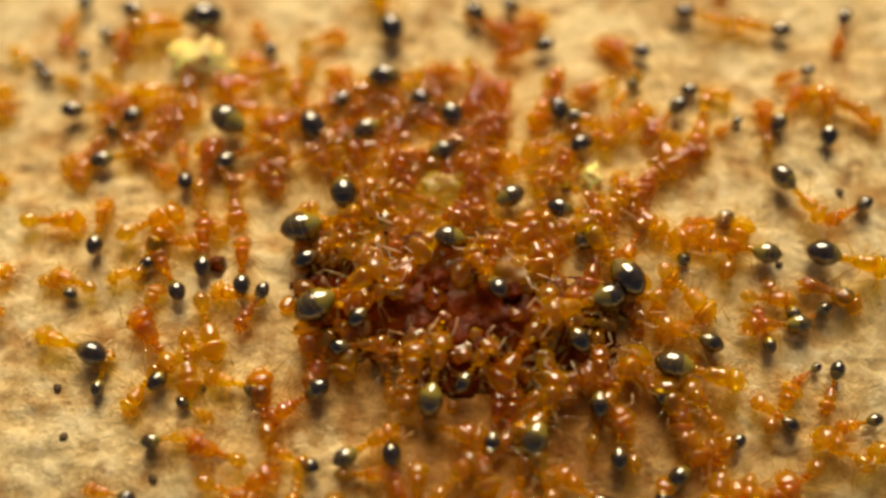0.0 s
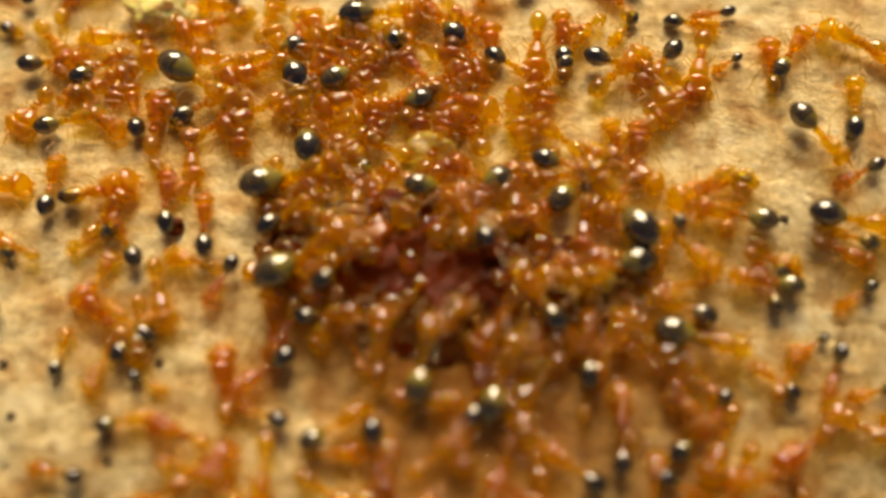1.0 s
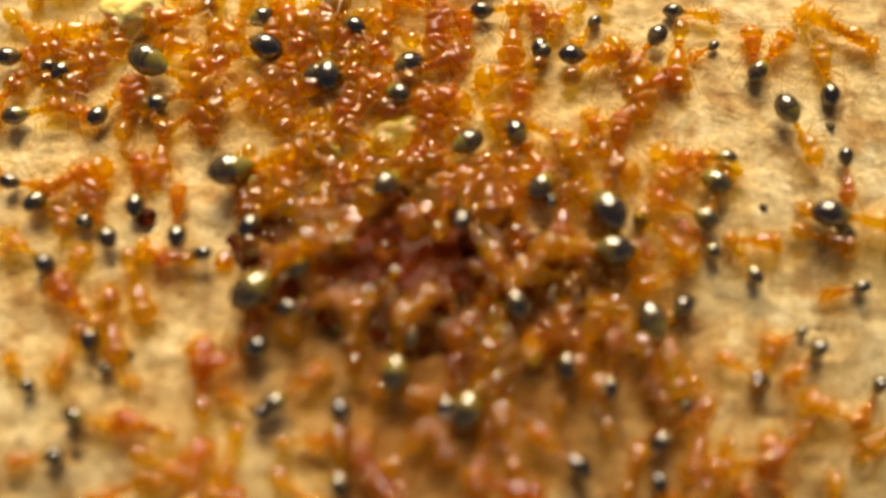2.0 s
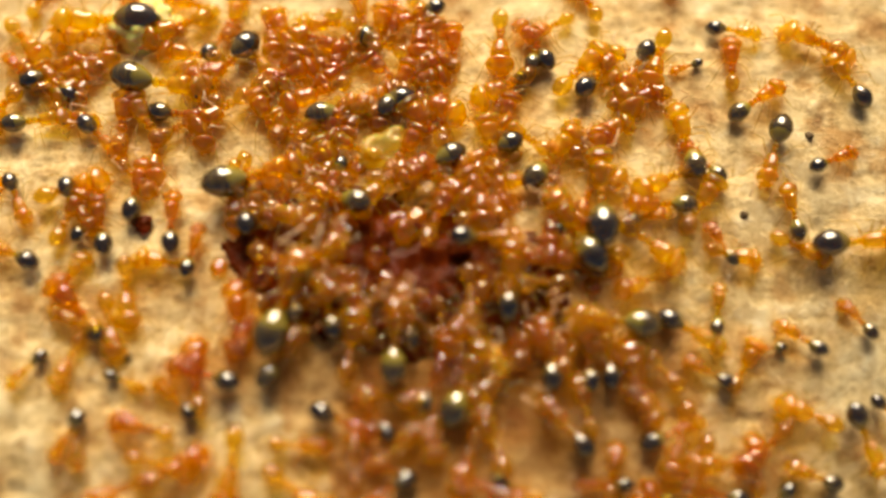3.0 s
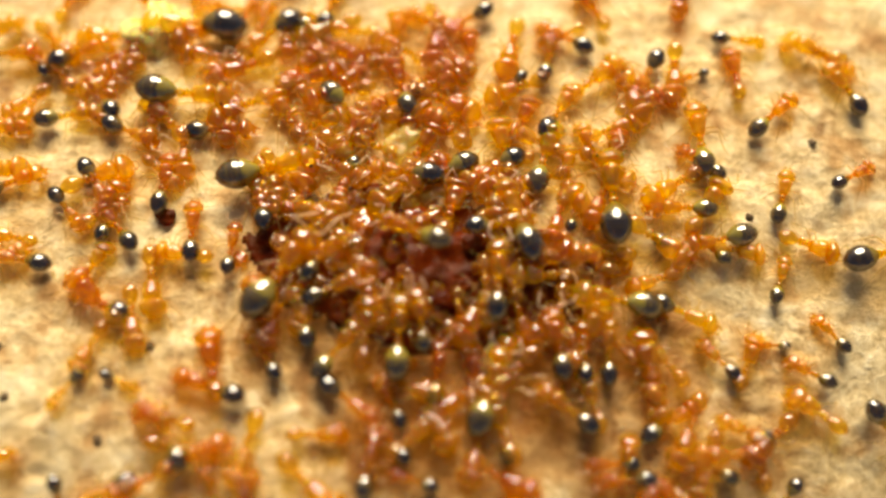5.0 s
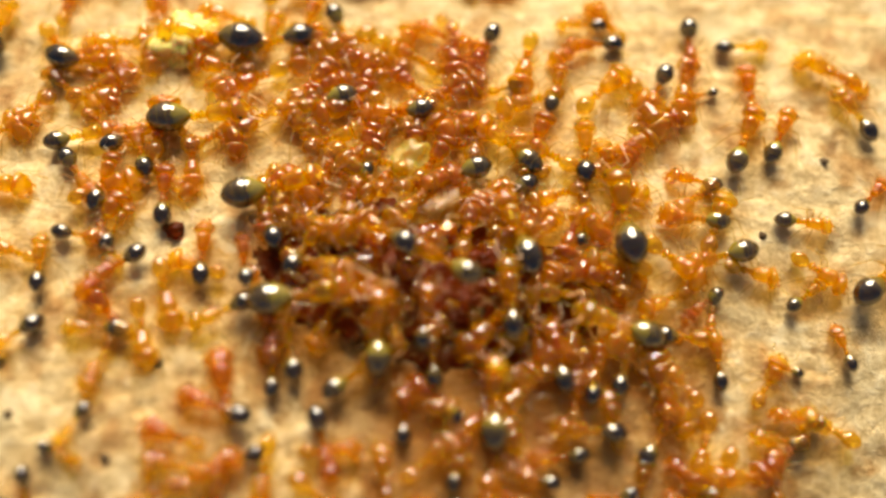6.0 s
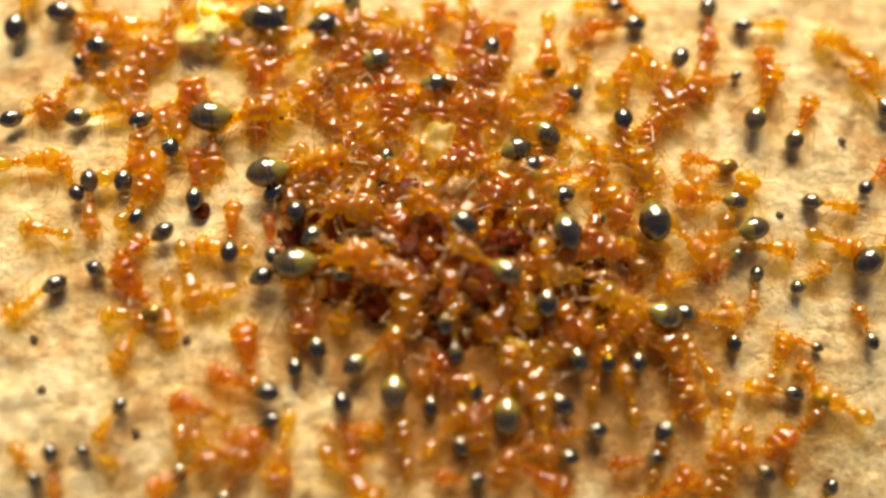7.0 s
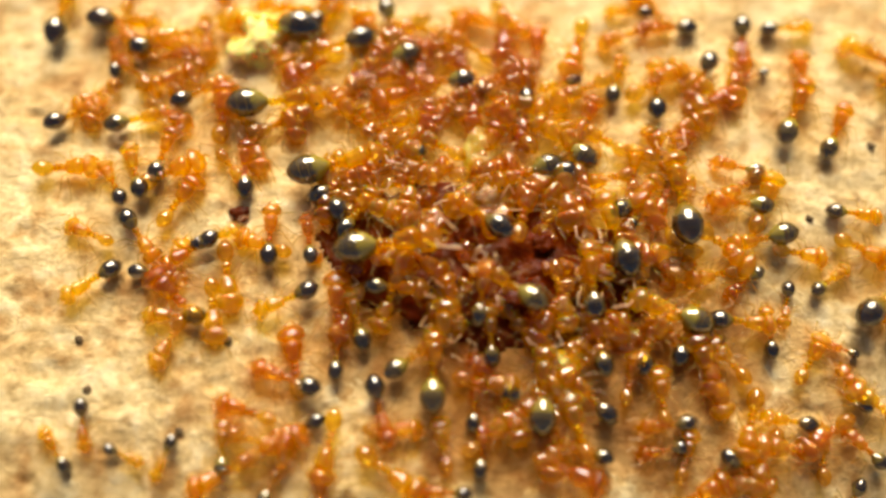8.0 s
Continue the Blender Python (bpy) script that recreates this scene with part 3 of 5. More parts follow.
    walk(ants[14], steps(SIZES[14], (0, -7.01, 9.49, 25), (0.5, -5.89, 9.48, 25), (1, -6.07, 9.32, 25), (1.5, -5.99, 9.97, 25), (3, -7.12, 10.8, 143), (3.5, -6.93, 11.76, 143), (4, -6.76, 12.42, 143), (4.5, -6.33, 12.64, 143), (6, -6.16, 12.32, 109), (6.5, -5.9, 12.75, 109), (7, -6.01, 11.8, 109), (7.5, -6.23, 11.49, 109), (8, -5.92, 11.33, 109)))
    walk(ants[15], steps(SIZES[15], (0, -4.13, 9.19, -54), (0.5, -3.94, 9.29, -54), (1, -4.12, 9.16, -54), (1.5, -4.04, 9.27, -54), (3, -3.15, 7.01, -79), (3.5, -3.85, 7.49, -79), (4, -3.57, 8.04, -79), (4.5, -3.47, 7.79, -79), (6, -3.94, 8.7, 111), (6.5, -3.34, 9.65, 111), (7, -3.39, 9.74, 111), (7.5, -3.44, 9.69, 111), (8, -3.61, 10.45, 111)))
    walk(ants[16], steps(SIZES[16], (0, -1.63, 11.22, 71), (0.5, -0.52, 11.37, 71), (1, -1.55, 11.36, 72), (1.5, -2.66, 11.43, 72), (3, -1.29, 11.51, 11), (3.5, -2.1, 13.06, 10), (4, -3.68, 12.92, -13), (4.5, -3.7, 12.97, -13), (6, -5.91, 12.57, -14), (6.5, -5.89, 12.79, -5), (7, -8.15, 12.68, -3), (7.5, -8.15, 12.68, -14), (8, -8.15, 12.68, -14)))
    walk(ants[17], steps(SIZES[17], (0, -0.47, 7.8, 98), (0.5, -0.35, 7.84, 98), (1, -0.36, 7.78, 98), (1.5, -0.24, 7.56, 98), (3, -0.14, 7.45, -24), (3.5, 0.34, 7.8, -24), (4, 0.11, 7.53, -24), (4.5, -0.1, 7.47, -24), (6, -0.21, 7.99, 94), (6.5, -0.48, 8.21, 94), (7, -0.51, 8.34, 94), (7.5, -0.59, 8.65, 94), (8, -0.87, 8.94, 94)))
    walk(ants[18], steps(SIZES[18], (0, -5.15, 5.49, 11), (0.5, -4.95, 5.49, 11), (1, -5.24, 5.52, 11), (1.5, -4.58, 5.6, 11), (3, -1.61, 16.71, -15), (3.5, -1.61, 16.71, -15), (4, -1.61, 16.71, -15), (4.5, -1.61, 16.71, -15), (6, -4.58, 17.6, 0), (6.5, -4.58, 17.6, 0), (7, -4.58, 17.6, 0), (7.5, -4.58, 17.6, 0), (8, -4.58, 17.6, 0)))
    walk(ants[19], steps(SIZES[19], (0, -6.82, 3.42, -74), (0.5, -6.97, 3.46, -74), (1, -6.99, 3.57, -74), (1.5, -7.13, 3.75, -74), (3, -7.19, 3.51, -75), (3.5, -7.25, 3.65, -75), (4, -7.49, 3.87, -75), (4.5, -7.52, 3.82, -75), (6, -7.83, 3.4, -74), (6.5, -7.77, 3.61, -74), (7, -7.81, 3.44, -74), (7.5, -7.89, 3.64, -74), (8, -7.77, 3.81, -74)))
    walk(ants[20], steps(SIZES[20], (0, -6.61, 1.92, -59), (0.5, -6.58, 1.78, -59), (1, -6.64, 1.74, -59), (1.5, -6.28, 0.97, -59), (3, -6.32, 1.59, 15), (3.5, -6.1, 1.5, 15), (4, -6.11, 1.44, 15), (4.5, -6.36, 1.55, 15), (6, -6.57, 1.33, 18), (6.5, -6.63, 1.63, 18), (7, -6.66, 1.63, 18), (7.5, -6.56, 1.96, 18), (8, -6.56, 1.96, 18)))
    walk(ants[21], steps(SIZES[21], (0, -3, 3.81, -160), (0.5, -2.8, 3.79, -160), (1, -2.68, 4.34, -160), (1.5, -2.95, 4.42, -160), (3, -2.33, 4.31, 166), (3.5, -2.5, 4.43, 166), (4, -2.42, 4.28, 166), (4.5, -2.6, 4.08, 166), (6, -2.62, 4.71, 153), (6.5, -2.41, 4.62, 153), (7, -2.73, 4.36, 153), (7.5, -3.15, 4.9, 153), (8, -2.86, 4.9, 153)))
    walk(ants[22], steps(SIZES[22], (0, 0.13, 2.74, -95), (0.5, 0.47, 3.24, -95), (1, -0.1, 3.26, -95), (1.5, -0.11, 2.95, -95), (3, -1.42, 2.19, 66), (3.5, -1.61, 2.08, 66), (4, 0.73, 2.69, 66), (4.5, 1.06, 1.29, 66), (6, 1.74, -0.78, 61), (6.5, 1.98, -0.81, 61), (7, 2.46, -1.56, 61), (7.5, 2.04, -2.62, 61), (8, 2.01, -2.45, 61)))
    walk(ants[23], steps(SIZES[23], (0, -17.07, 2.92, -4), (0.5, -17.2, 3.12, -4), (1, -16.86, 3.04, -4), (1.5, -16.46, 2.19, -4), (3, -14.48, 3.49, -147), (3.5, -14.34, 3.48, -147), (4, -14.09, 3.54, -147), (4.5, -14.24, 3.63, -147), (6, -16.23, 5.29, -144), (6.5, -15.98, 5.3, -146), (7, -16.24, 3.12, -173), (7.5, -16.13, 1.39, -144), (8, -16.21, 1.45, -144)))
    walk(ants[24], steps(SIZES[24], (0, -13.99, 2.83, -86), (0.5, -15.03, 3.28, -86), (1, -15.84, 3.34, -86), (1.5, -17.11, 3.47, -86), (3, -17.24, 3.92, -153), (3.5, -17.24, 3.92, -153), (4, -17.24, 3.93, -153), (4.5, -16.66, 3.57, -153), (6, -15.98, 1.7, -100), (6.5, -16.05, 1.64, -121), (7, -15.49, -1, -119), (7.5, -15.49, -1, -100), (8, -15.49, -1, -100)))
    walk(ants[25], steps(SIZES[25], (0, -14.48, 1.8, 113), (0.5, -14.49, 1.79, 113), (1, -13.92, 1.62, 113), (1.5, -13.78, 1.74, 113), (3, -13.78, 1.53, -25), (3.5, -13.61, 1.53, -25), (4, -13.48, 1.23, -25), (4.5, -13.62, 1.17, -25), (6, -13.95, 1.38, -27), (6.5, -13.8, 1.69, -27), (7, -13.86, 1.58, -27), (7.5, -13.78, 1.43, -27), (8, -12.75, 0.39, -68)))
    walk(ants[26], steps(SIZES[26], (0, -11.71, 1.77, 4), (0.5, -11.57, 1.72, 4), (1, -11.41, 2.14, 4), (1.5, -11.45, 2.32, 4), (3, -11.57, 2.61, -9), (3.5, -11.49, 2.63, -9), (4, -11.43, 2.48, -9), (4.5, -11.33, 2.53, -9), (6, -11.66, 2.67, 2), (6.5, -11.14, 2.43, 2), (7, -11.37, 2.45, 2), (7.5, -10.89, 2.57, 2), (8, -10.94, 3.24, 2)))
    walk(ants[27], steps(SIZES[27], (0, -12.88, 0.53, 32), (0.5, -12.99, 0.48, 32), (1, -12.76, 0.54, 32), (1.5, -12.61, 0.81, 32), (3, -12.69, 1.05, 14), (3.5, -12.53, 1.04, 14), (4, -12.51, 0.73, 14), (4.5, -12.64, 0.72, 14), (6, -12.69, 0.6, 123), (6.5, -12.66, 0.58, 123), (7, -12.67, 0.65, 123), (7.5, -12.63, 0.68, 123), (8, -12.48, 0.45, 123)))
    walk(ants[28], steps(SIZES[28], (0, -9.74, 0.81, 5), (0.5, -9.52, 0.71, 5), (1, -9.6, 0.98, 5), (1.5, -9.54, 0.92, 5), (3, -9.67, 0.99, 3), (3.5, -9.75, 0.66, 3), (4, -9.79, 0.64, 3), (4.5, -9.74, 0.43, 3), (6, -9.69, -0.17, 0), (6.5, -9.59, -0.23, 0), (7, -9.56, -0.13, 0), (7.5, -9.54, -0.09, 0), (8, -9.6, -0.1, 0)))
    walk(ants[29], steps(SIZES[29], (0, -8.75, 0.32, 150), (0.5, -8.03, -0.21, 150), (1, -8.35, -0.05, 150), (1.5, -8.28, 0.1, 150), (3, -8.82, -0.21, -11), (3.5, -8.5, -0.98, -11), (4, -8.22, -0.47, -11), (4.5, -8.1, -0.55, -11), (6, -7.71, -0.36, 9), (6.5, -7.66, -0.3, 9), (7, -7.64, -0.34, 9), (7.5, -7.84, -0.35, 9), (8, -7.7, -0.17, 9)))
    walk(ants[30], steps(SIZES[30], (0, -5.7, -0.55, -63), (0.5, -6.04, -0.57, -63), (1, -5.91, -0.55, -63), (1.5, -6.07, -0.83, -63), (3, -4.74, -2.97, -23), (3.5, -5.29, -2.08, -25), (4, -5.65, -1.8, -25), (4.5, -6.08, -2.24, -25), (6, -6.19, -1.67, -86), (6.5, -6.08, -1.25, -86), (7, -6.13, -1.08, -86), (7.5, -6.02, -0.76, -86), (8, -5.18, -0.28, -86)))
    walk(ants[31], steps(SIZES[31], (0, -3.89, -1.09, -44), (0.5, -3.85, -0.99, -44), (1, -4.02, -0.9, -44), (1.5, -4.03, -0.88, -44), (3, -3.53, -0.92, -51), (3.5, -3.53, -0.92, -51), (4, -3.67, -1.05, -51), (4.5, -3.66, -1.31, -51), (6, -5.54, 0.04, -32), (6.5, -5.67, 0.21, -32), (7, -5.75, 0.4, -32), (7.5, -5.72, 0.78, -32), (8, -6.03, 0.98, -32)))
    walk(ants[32], steps(SIZES[32], (0, -4.77, -2.45, -90), (0.5, -4.86, -2.54, -90), (1, -4.82, -2.47, -90), (1.5, -4.74, -2.51, -90), (3, -3.88, -2.48, -64), (3.5, -3.88, -2.48, -64), (4, -3.88, -2.48, -64), (4.5, -3.88, -2.48, -64), (6, -3.9, -1.39, -97), (6.5, -4.38, -1.53, -97), (7, -4.29, -1.56, -97), (7.5, -4.47, -1.9, -97), (8, -4.47, -1.9, -97)))
    walk(ants[33], steps(SIZES[33], (0, -5.92, -4.29, 122), (0.5, -6.05, -4.11, 122), (1, -5.94, -4.15, 122), (1.5, -5.67, -3.81, 122), (3, -7.03, -5.2, 72), (3.5, -7.07, -5.56, 72), (4, -6.95, -5.94, 72), (4.5, -7.24, -6.19, 72), (6, -7.8, -6.33, 71), (6.5, -7.74, -6.22, 71), (7, -7.71, -6.41, 71), (7.5, -7.61, -6.47, 71), (8, -7.68, -6.14, 71)))
    walk(ants[34], steps(SIZES[34], (0, -8.85, -4.24, 73), (0.5, -10.43, -3.75, 70), (1, -11.97, -2.92, 55), (1.5, -13.97, -1.15, 48), (3, -16.12, 0.29, 65), (3.5, -16.23, 0.31, 65), (4, -16.41, 0.24, 65), (4.5, -16.54, 0.37, 65), (6, -16.83, -2.53, 126), (6.5, -17.05, -1.38, 126), (7, -17.29, -1.75, 126), (7.5, -17.34, -2, 126), (8, -16.89, -0.93, 126)))
    walk(ants[35], steps(SIZES[35], (0, -13.18, -3.75, -41), (0.5, -13.02, -3.65, -41), (1, -12.8, -3.63, -41), (1.5, -12.89, -3.53, -41), (3, -12.73, -3.04, 62), (3.5, -12.57, -2.2, 62), (4, -12.52, -2.06, 62), (4.5, -12.64, -2.33, 62), (6, -13.2, -2.68, 89), (6.5, -13.41, -2.72, 89), (7, -12.83, -3.06, 89), (7.5, -13.05, -2.94, 89), (8, -12.89, -3.04, 89)))
    walk(ants[36], steps(SIZES[36], (0, -16.03, -4.05, -11), (0.5, -15.77, -4.64, -11), (1, -15.61, -4.26, -11), (1.5, -15.58, -5.92, -11), (3, -15.03, -4.07, 136), (3.5, -15.04, -4.07, 136), (4, -15.04, -4.06, 136), (4.5, -14.26, -4.77, 139), (6, -14.2, -6.17, 146), (6.5, -14.25, -6.66, 146), (7, -13.86, -7.01, 146), (7.5, -13.75, -7.28, 146), (8, -13.47, -8.52, 156)))
    walk(ants[37], steps(SIZES[37], (0, -12.02, -4.81, -118), (0.5, -12.08, -4.77, -118), (1, -12.16, -4.73, -118), (1.5, -12.23, -4.68, -118), (3, -11.81, -4.86, -115), (3.5, -11.56, -4.91, -115), (4, -11.26, -5.07, -115), (4.5, -11.58, -4.73, -115), (6, -15.62, -7.67, -113), (6.5, -15.68, -7.86, -113), (7, -15.32, -8.84, -113), (7.5, -14.95, -8.72, -113), (8, -16.12, -8.85, -113)))
    walk(ants[38], steps(SIZES[38], (0, -13.23, -6.53, -82), (0.5, -13.44, -6.6, -82), (1, -13.19, -6.72, -82), (1.5, -13.31, -6.66, -82), (3, -13.13, -6.64, -176), (3.5, -13.6, -6.61, -176), (4, -12.09, -7.49, -164), (4.5, -12.15, -9.77, -182), (6, -11.27, -9.72, 1), (6.5, -11.27, -9.72, 1), (7, -11.17, -9.58, 1), (7.5, -11.44, -9.81, 1), (8, -11.21, -9.4, 1)))
    walk(ants[39], steps(SIZES[39], (0, -6.19, -7.53, 68), (0.5, -7.02, -6.79, 70), (1, -6.18, -6.57, 70), (1.5, -4.75, -6.67, 70), (3, -8.53, -6.37, 48), (3.5, -8.41, -6.36, 48), (4, -8.37, -6.43, 48), (4.5, -5.65, -5.47, 48), (6, -6.35, -5.03, -1), (6.5, -6.36, -5.19, -1), (7, -6.44, -5.2, -1), (7.5, -6.46, -5.21, -1), (8, -6.39, -5.27, -1)))
    walk(ants[40], steps(SIZES[40], (0, -14.3, -8.9, 79), (0.5, -14.3, -8.9, 79), (1, -14.56, -8.71, 79), (1.5, -14.46, -8.7, 79), (3, -13.09, -6.71, 149), (3.5, -14.42, -7.06, 150), (4, -15.55, -8.79, 174), (4.5, -14.41, -10.27, 202), (6, -16.42, -8.73, -171), (6.5, -16.78, -8.81, -171), (7, -16.67, -8.92, -171), (7.5, -17.39, -7.03, -171), (8, -17.47, -7.08, -171)))
    walk(ants[41], steps(SIZES[41], (0, -16.56, -2.55, 71), (0.5, -19.16, -1.67, 73), (1, -19.14, -1.67, 74), (1.5, -19.14, -1.67, 74), (3, -19.62, -1.54, 75), (3.5, -19.62, -1.54, 75), (4, -19.62, -1.54, 75), (4.5, -19.62, -1.54, 75), (6, -23.64, -1.67, 90), (6.5, -23.64, -1.67, 90), (7, -23.64, -1.67, 90), (7.5, -23.64, -1.67, 90), (8, -23.64, -1.67, 90)))
    walk(ants[42], steps(SIZES[42], (0, -18.07, 0.44, 64), (0.5, -19.45, 0.63, 56), (1, -18.45, 0.86, 56), (1.5, -18.45, 0.87, 56), (3, -20.38, 1.38, 75), (3.5, -20.38, 1.38, 75), (4, -20.38, 1.38, 75), (4.5, -20.38, 1.38, 75), (6, -23.95, 0.87, 90), (6.5, -23.95, 0.87, 90), (7, -23.95, 0.87, 90), (7.5, -23.95, 0.87, 90), (8, -23.95, 0.87, 90)))
    walk(ants[43], steps(SIZES[43], (0, -4.38, -7.17, -61), (0.5, -4.44, -7.37, -61), (1, -4.48, -7.35, -61), (1.5, -4.75, -7.02, -61), (3, -5.03, -4.88, -36), (3.5, -4.48, -4.95, -36), (4, -3.71, -5.12, -36), (4.5, -3.47, -4.99, -36), (6, -3.5, -5.2, -57), (6.5, -3.4, -5.07, -57), (7, -3.63, -5.15, -57), (7.5, -3.56, -5.19, -57), (8, -3.53, -5.32, -57)))
    walk(ants[44], steps(SIZES[44], (0, -2.48, -7.1, -169), (0.5, -2.32, -7.32, -169), (1, -2.13, -7.14, -169), (1.5, -2.22, -6.73, -169), (3, -2.8, -6.62, -113), (3.5, -2.81, -6.97, -113), (4, -2.94, -6.58, -113), (4.5, -2.86, -5.84, -113), (6, -4.37, -6.54, -166), (6.5, -4.25, -6.43, -166), (7, -4.32, -6.92, -166), (7.5, -4.44, -6.22, -166), (8, -4.61, -6.21, -166)))
    walk(ants[45], steps(SIZES[45], (0, -0.67, -4.47, -12), (0.5, -0.65, -4.18, -12), (1, -0.16, -5.07, -12), (1.5, -0.16, -5.07, -12), (3, 0.19, -4.47, -4), (3.5, 0.37, -4.45, -4), (4, -0.56, -4.34, -4), (4.5, 0.17, -5.1, -4), (6, -1.83, -3.8, -1), (6.5, -1.59, -4.31, -1), (7, -2.09, -6.24, -1), (7.5, -2.67, -6.36, -1), (8, -2.07, -6.34, -1)))
    walk(ants[46], steps(SIZES[46], (0, 0.8, -3.94, -40), (0.5, 0.45, -3.74, -40), (1, 0.45, -3.74, -40), (1.5, 0.45, -3.74, -40), (3, 0.87, -3.48, 9), (3.5, 1.06, -3.38, 9), (4, 0.74, -3.66, 9), (4.5, 0.75, -3.7, 9), (6, 0.51, -4.63, 4), (6.5, 0.51, -4.63, 4), (7, 0.51, -4.63, 4), (7.5, 0.51, -4.63, 4), (8, 0.51, -4.63, 4)))
    walk(ants[47], steps(SIZES[47], (0, 0.07, 10.19, 31), (0.5, 0.88, 11, 41), (1, 1.32, 11.53, 41), (1.5, 0.25, 9.79, 131), (3, 0.4, 7.75, 93), (3.5, 2.1, 5.26, 93), (4, 1.88, 5.82, 93), (4.5, 1.69, 5.37, 93), (6, -0.68, 0.47, 53), (6.5, 0.85, 0.77, 53), (7, 0.89, 0.52, 53), (7.5, 0.67, 0.6, 53), (8, 0.86, 0.6, 53)))
    walk(ants[48], steps(SIZES[48], (0, 5.67, 10.51, -125), (0.5, 3.17, 9.91, -125), (1, 3.32, 10.16, -125), (1.5, 3.24, 9.81, -125), (3, 5.05, 16.57, -15), (3.5, 5.05, 16.57, -15), (4, 5.05, 16.57, -15), (4.5, 5.05, 16.57, -15), (6, 3.24, 17.31, 0), (6.5, 3.24, 17.31, 0), (7, 3.24, 17.31, 0), (7.5, 3.24, 17.31, 0), (8, 3.24, 17.31, 0)))
    walk(ants[49], steps(SIZES[49], (0, 4.9, 14.4, 103), (0.5, 4.78, 14.3, 103), (1, 4.77, 14.3, 103), (1.5, 4.77, 14.31, 103), (3, 1.92, 12.87, 113), (3.5, 2.08, 12.94, 113), (4, 3.22, 12.75, 113), (4.5, 3.57, 13.17, 113), (6, 3.4, 12.5, 152), (6.5, 2.42, 11.44, 159), (7, 2.33, 10.44, 161), (7.5, 2.16, 9.38, 165), (8, 2.37, 7.83, 173)))
    walk(ants[50], steps(SIZES[50], (0, 5.56, 10.41, 0), (0.5, 6.14, 10.71, 0), (1, 6.44, 10.2, 0), (1.5, 6.34, 10.02, 0), (3, 7.19, 9.92, 31), (3.5, 8.21, 10.6, 51), (4, 8.24, 10.73, 51), (4.5, 8.12, 10.71, 51), (6, 9.34, 12.03, 96), (6.5, 9.17, 12, 96), (7, 9.44, 11.99, 96), (7.5, 10.16, 12.45, 96), (8, 10.54, 12.22, 96)))
    walk(ants[51], steps(SIZES[51], (0, 9.96, 14.07, 72), (0.5, 9.92, 14.32, 72), (1, 9.92, 14.32, 72), (1.5, 9.92, 14.32, 72), (3, 10.44, 16.25, -15), (3.5, 10.44, 16.25, -15), (4, 10.44, 16.25, -15), (4.5, 10.44, 16.25, -15), (6, 11.67, 17.35, -30), (6.5, 11.67, 17.35, -30), (7, 11.67, 17.35, -30), (7.5, 11.67, 17.35, -30), (8, 11.67, 17.35, -30)))
    walk(ants[52], steps(SIZES[52], (0, 9.44, 11.98, 143), (0.5, 9.75, 12.12, 143), (1, 9.76, 12.14, 143), (1.5, 9.76, 12.15, 143), (3, 5.94, 8.87, 144), (3.5, 5.7, 9.17, 144), (4, 5.85, 9.05, 144), (4.5, 5.78, 9.09, 144), (6, 4.42, 9.6, 109), (6.5, 4.92, 8.99, 109), (7, 5.12, 9.34, 109), (7.5, 5.03, 9.03, 109), (8, 4.73, 9.13, 109)))
    walk(ants[53], steps(SIZES[53], (0, 6.68, 8.29, -56), (0.5, 8.2, 9.68, -105), (1, 8.03, 9.86, -107), (1.5, 7.51, 9.75, -107), (3, 9.05, 8.29, -41), (3.5, 8.87, 8.38, -41), (4, 9.31, 6.61, -41), (4.5, 6.35, 6.87, -41), (6, 7.55, 4.89, -3), (6.5, 7.91, 5.61, -3), (7, 8.55, 6.65, -4), (7.5, 8.72, 7.54, -3), (8, 8.71, 7.55, -3)))
    walk(ants[54], steps(SIZES[54], (0, 12.42, 11.58, -101), (0.5, 11.81, 12.05, -101), (1, 11.81, 12.05, -101), (1.5, 11.81, 12.05, -101), (3, 15.52, 11.5, -104), (3.5, 15.52, 11.51, -104), (4, 15.52, 11.51, -104), (4.5, 15.52, 11.51, -104), (6, 15.12, 12.05, -88), (6.5, 14.94, 12.27, -88), (7, 15.09, 12.11, -88), (7.5, 15.07, 12.11, -88), (8, 14.96, 12.27, -88)))
    walk(ants[55], steps(SIZES[55], (0, 11.53, 10.39, 138), (0.5, 11.56, 10.19, 138), (1, 11.42, 10.17, 138), (1.5, 11.53, 10.36, 138), (3, 11.9, 10.06, 148), (3.5, 11.79, 10.07, 148), (4, 11.77, 10.08, 148), (4.5, 11.97, 10.03, 148), (6, 11.73, 10.1, 153), (6.5, 11.59, 10.01, 153), (7, 11.53, 9.87, 153), (7.5, 11.45, 10.09, 153), (8, 11.45, 9.97, 153)))
    walk(ants[56], steps(SIZES[56], (0, 6.36, 10, -31), (0.5, 6.54, 9.83, -31), (1, 6.54, 9.84, -31), (1.5, 6.53, 9.84, -31), (3, 6.6, 9.75, -12), (3.5, 6.6, 9.75, -12), (4, 6.6, 9.75, -12), (4.5, 6.6, 9.75, -12), (6, 6.22, 8.68, -16), (6.5, 5.73, 8.28, -16), (7, 6.39, 8.14, -16), (7.5, 6.66, 8.17, -16), (8, 6.67, 8.37, -16)))
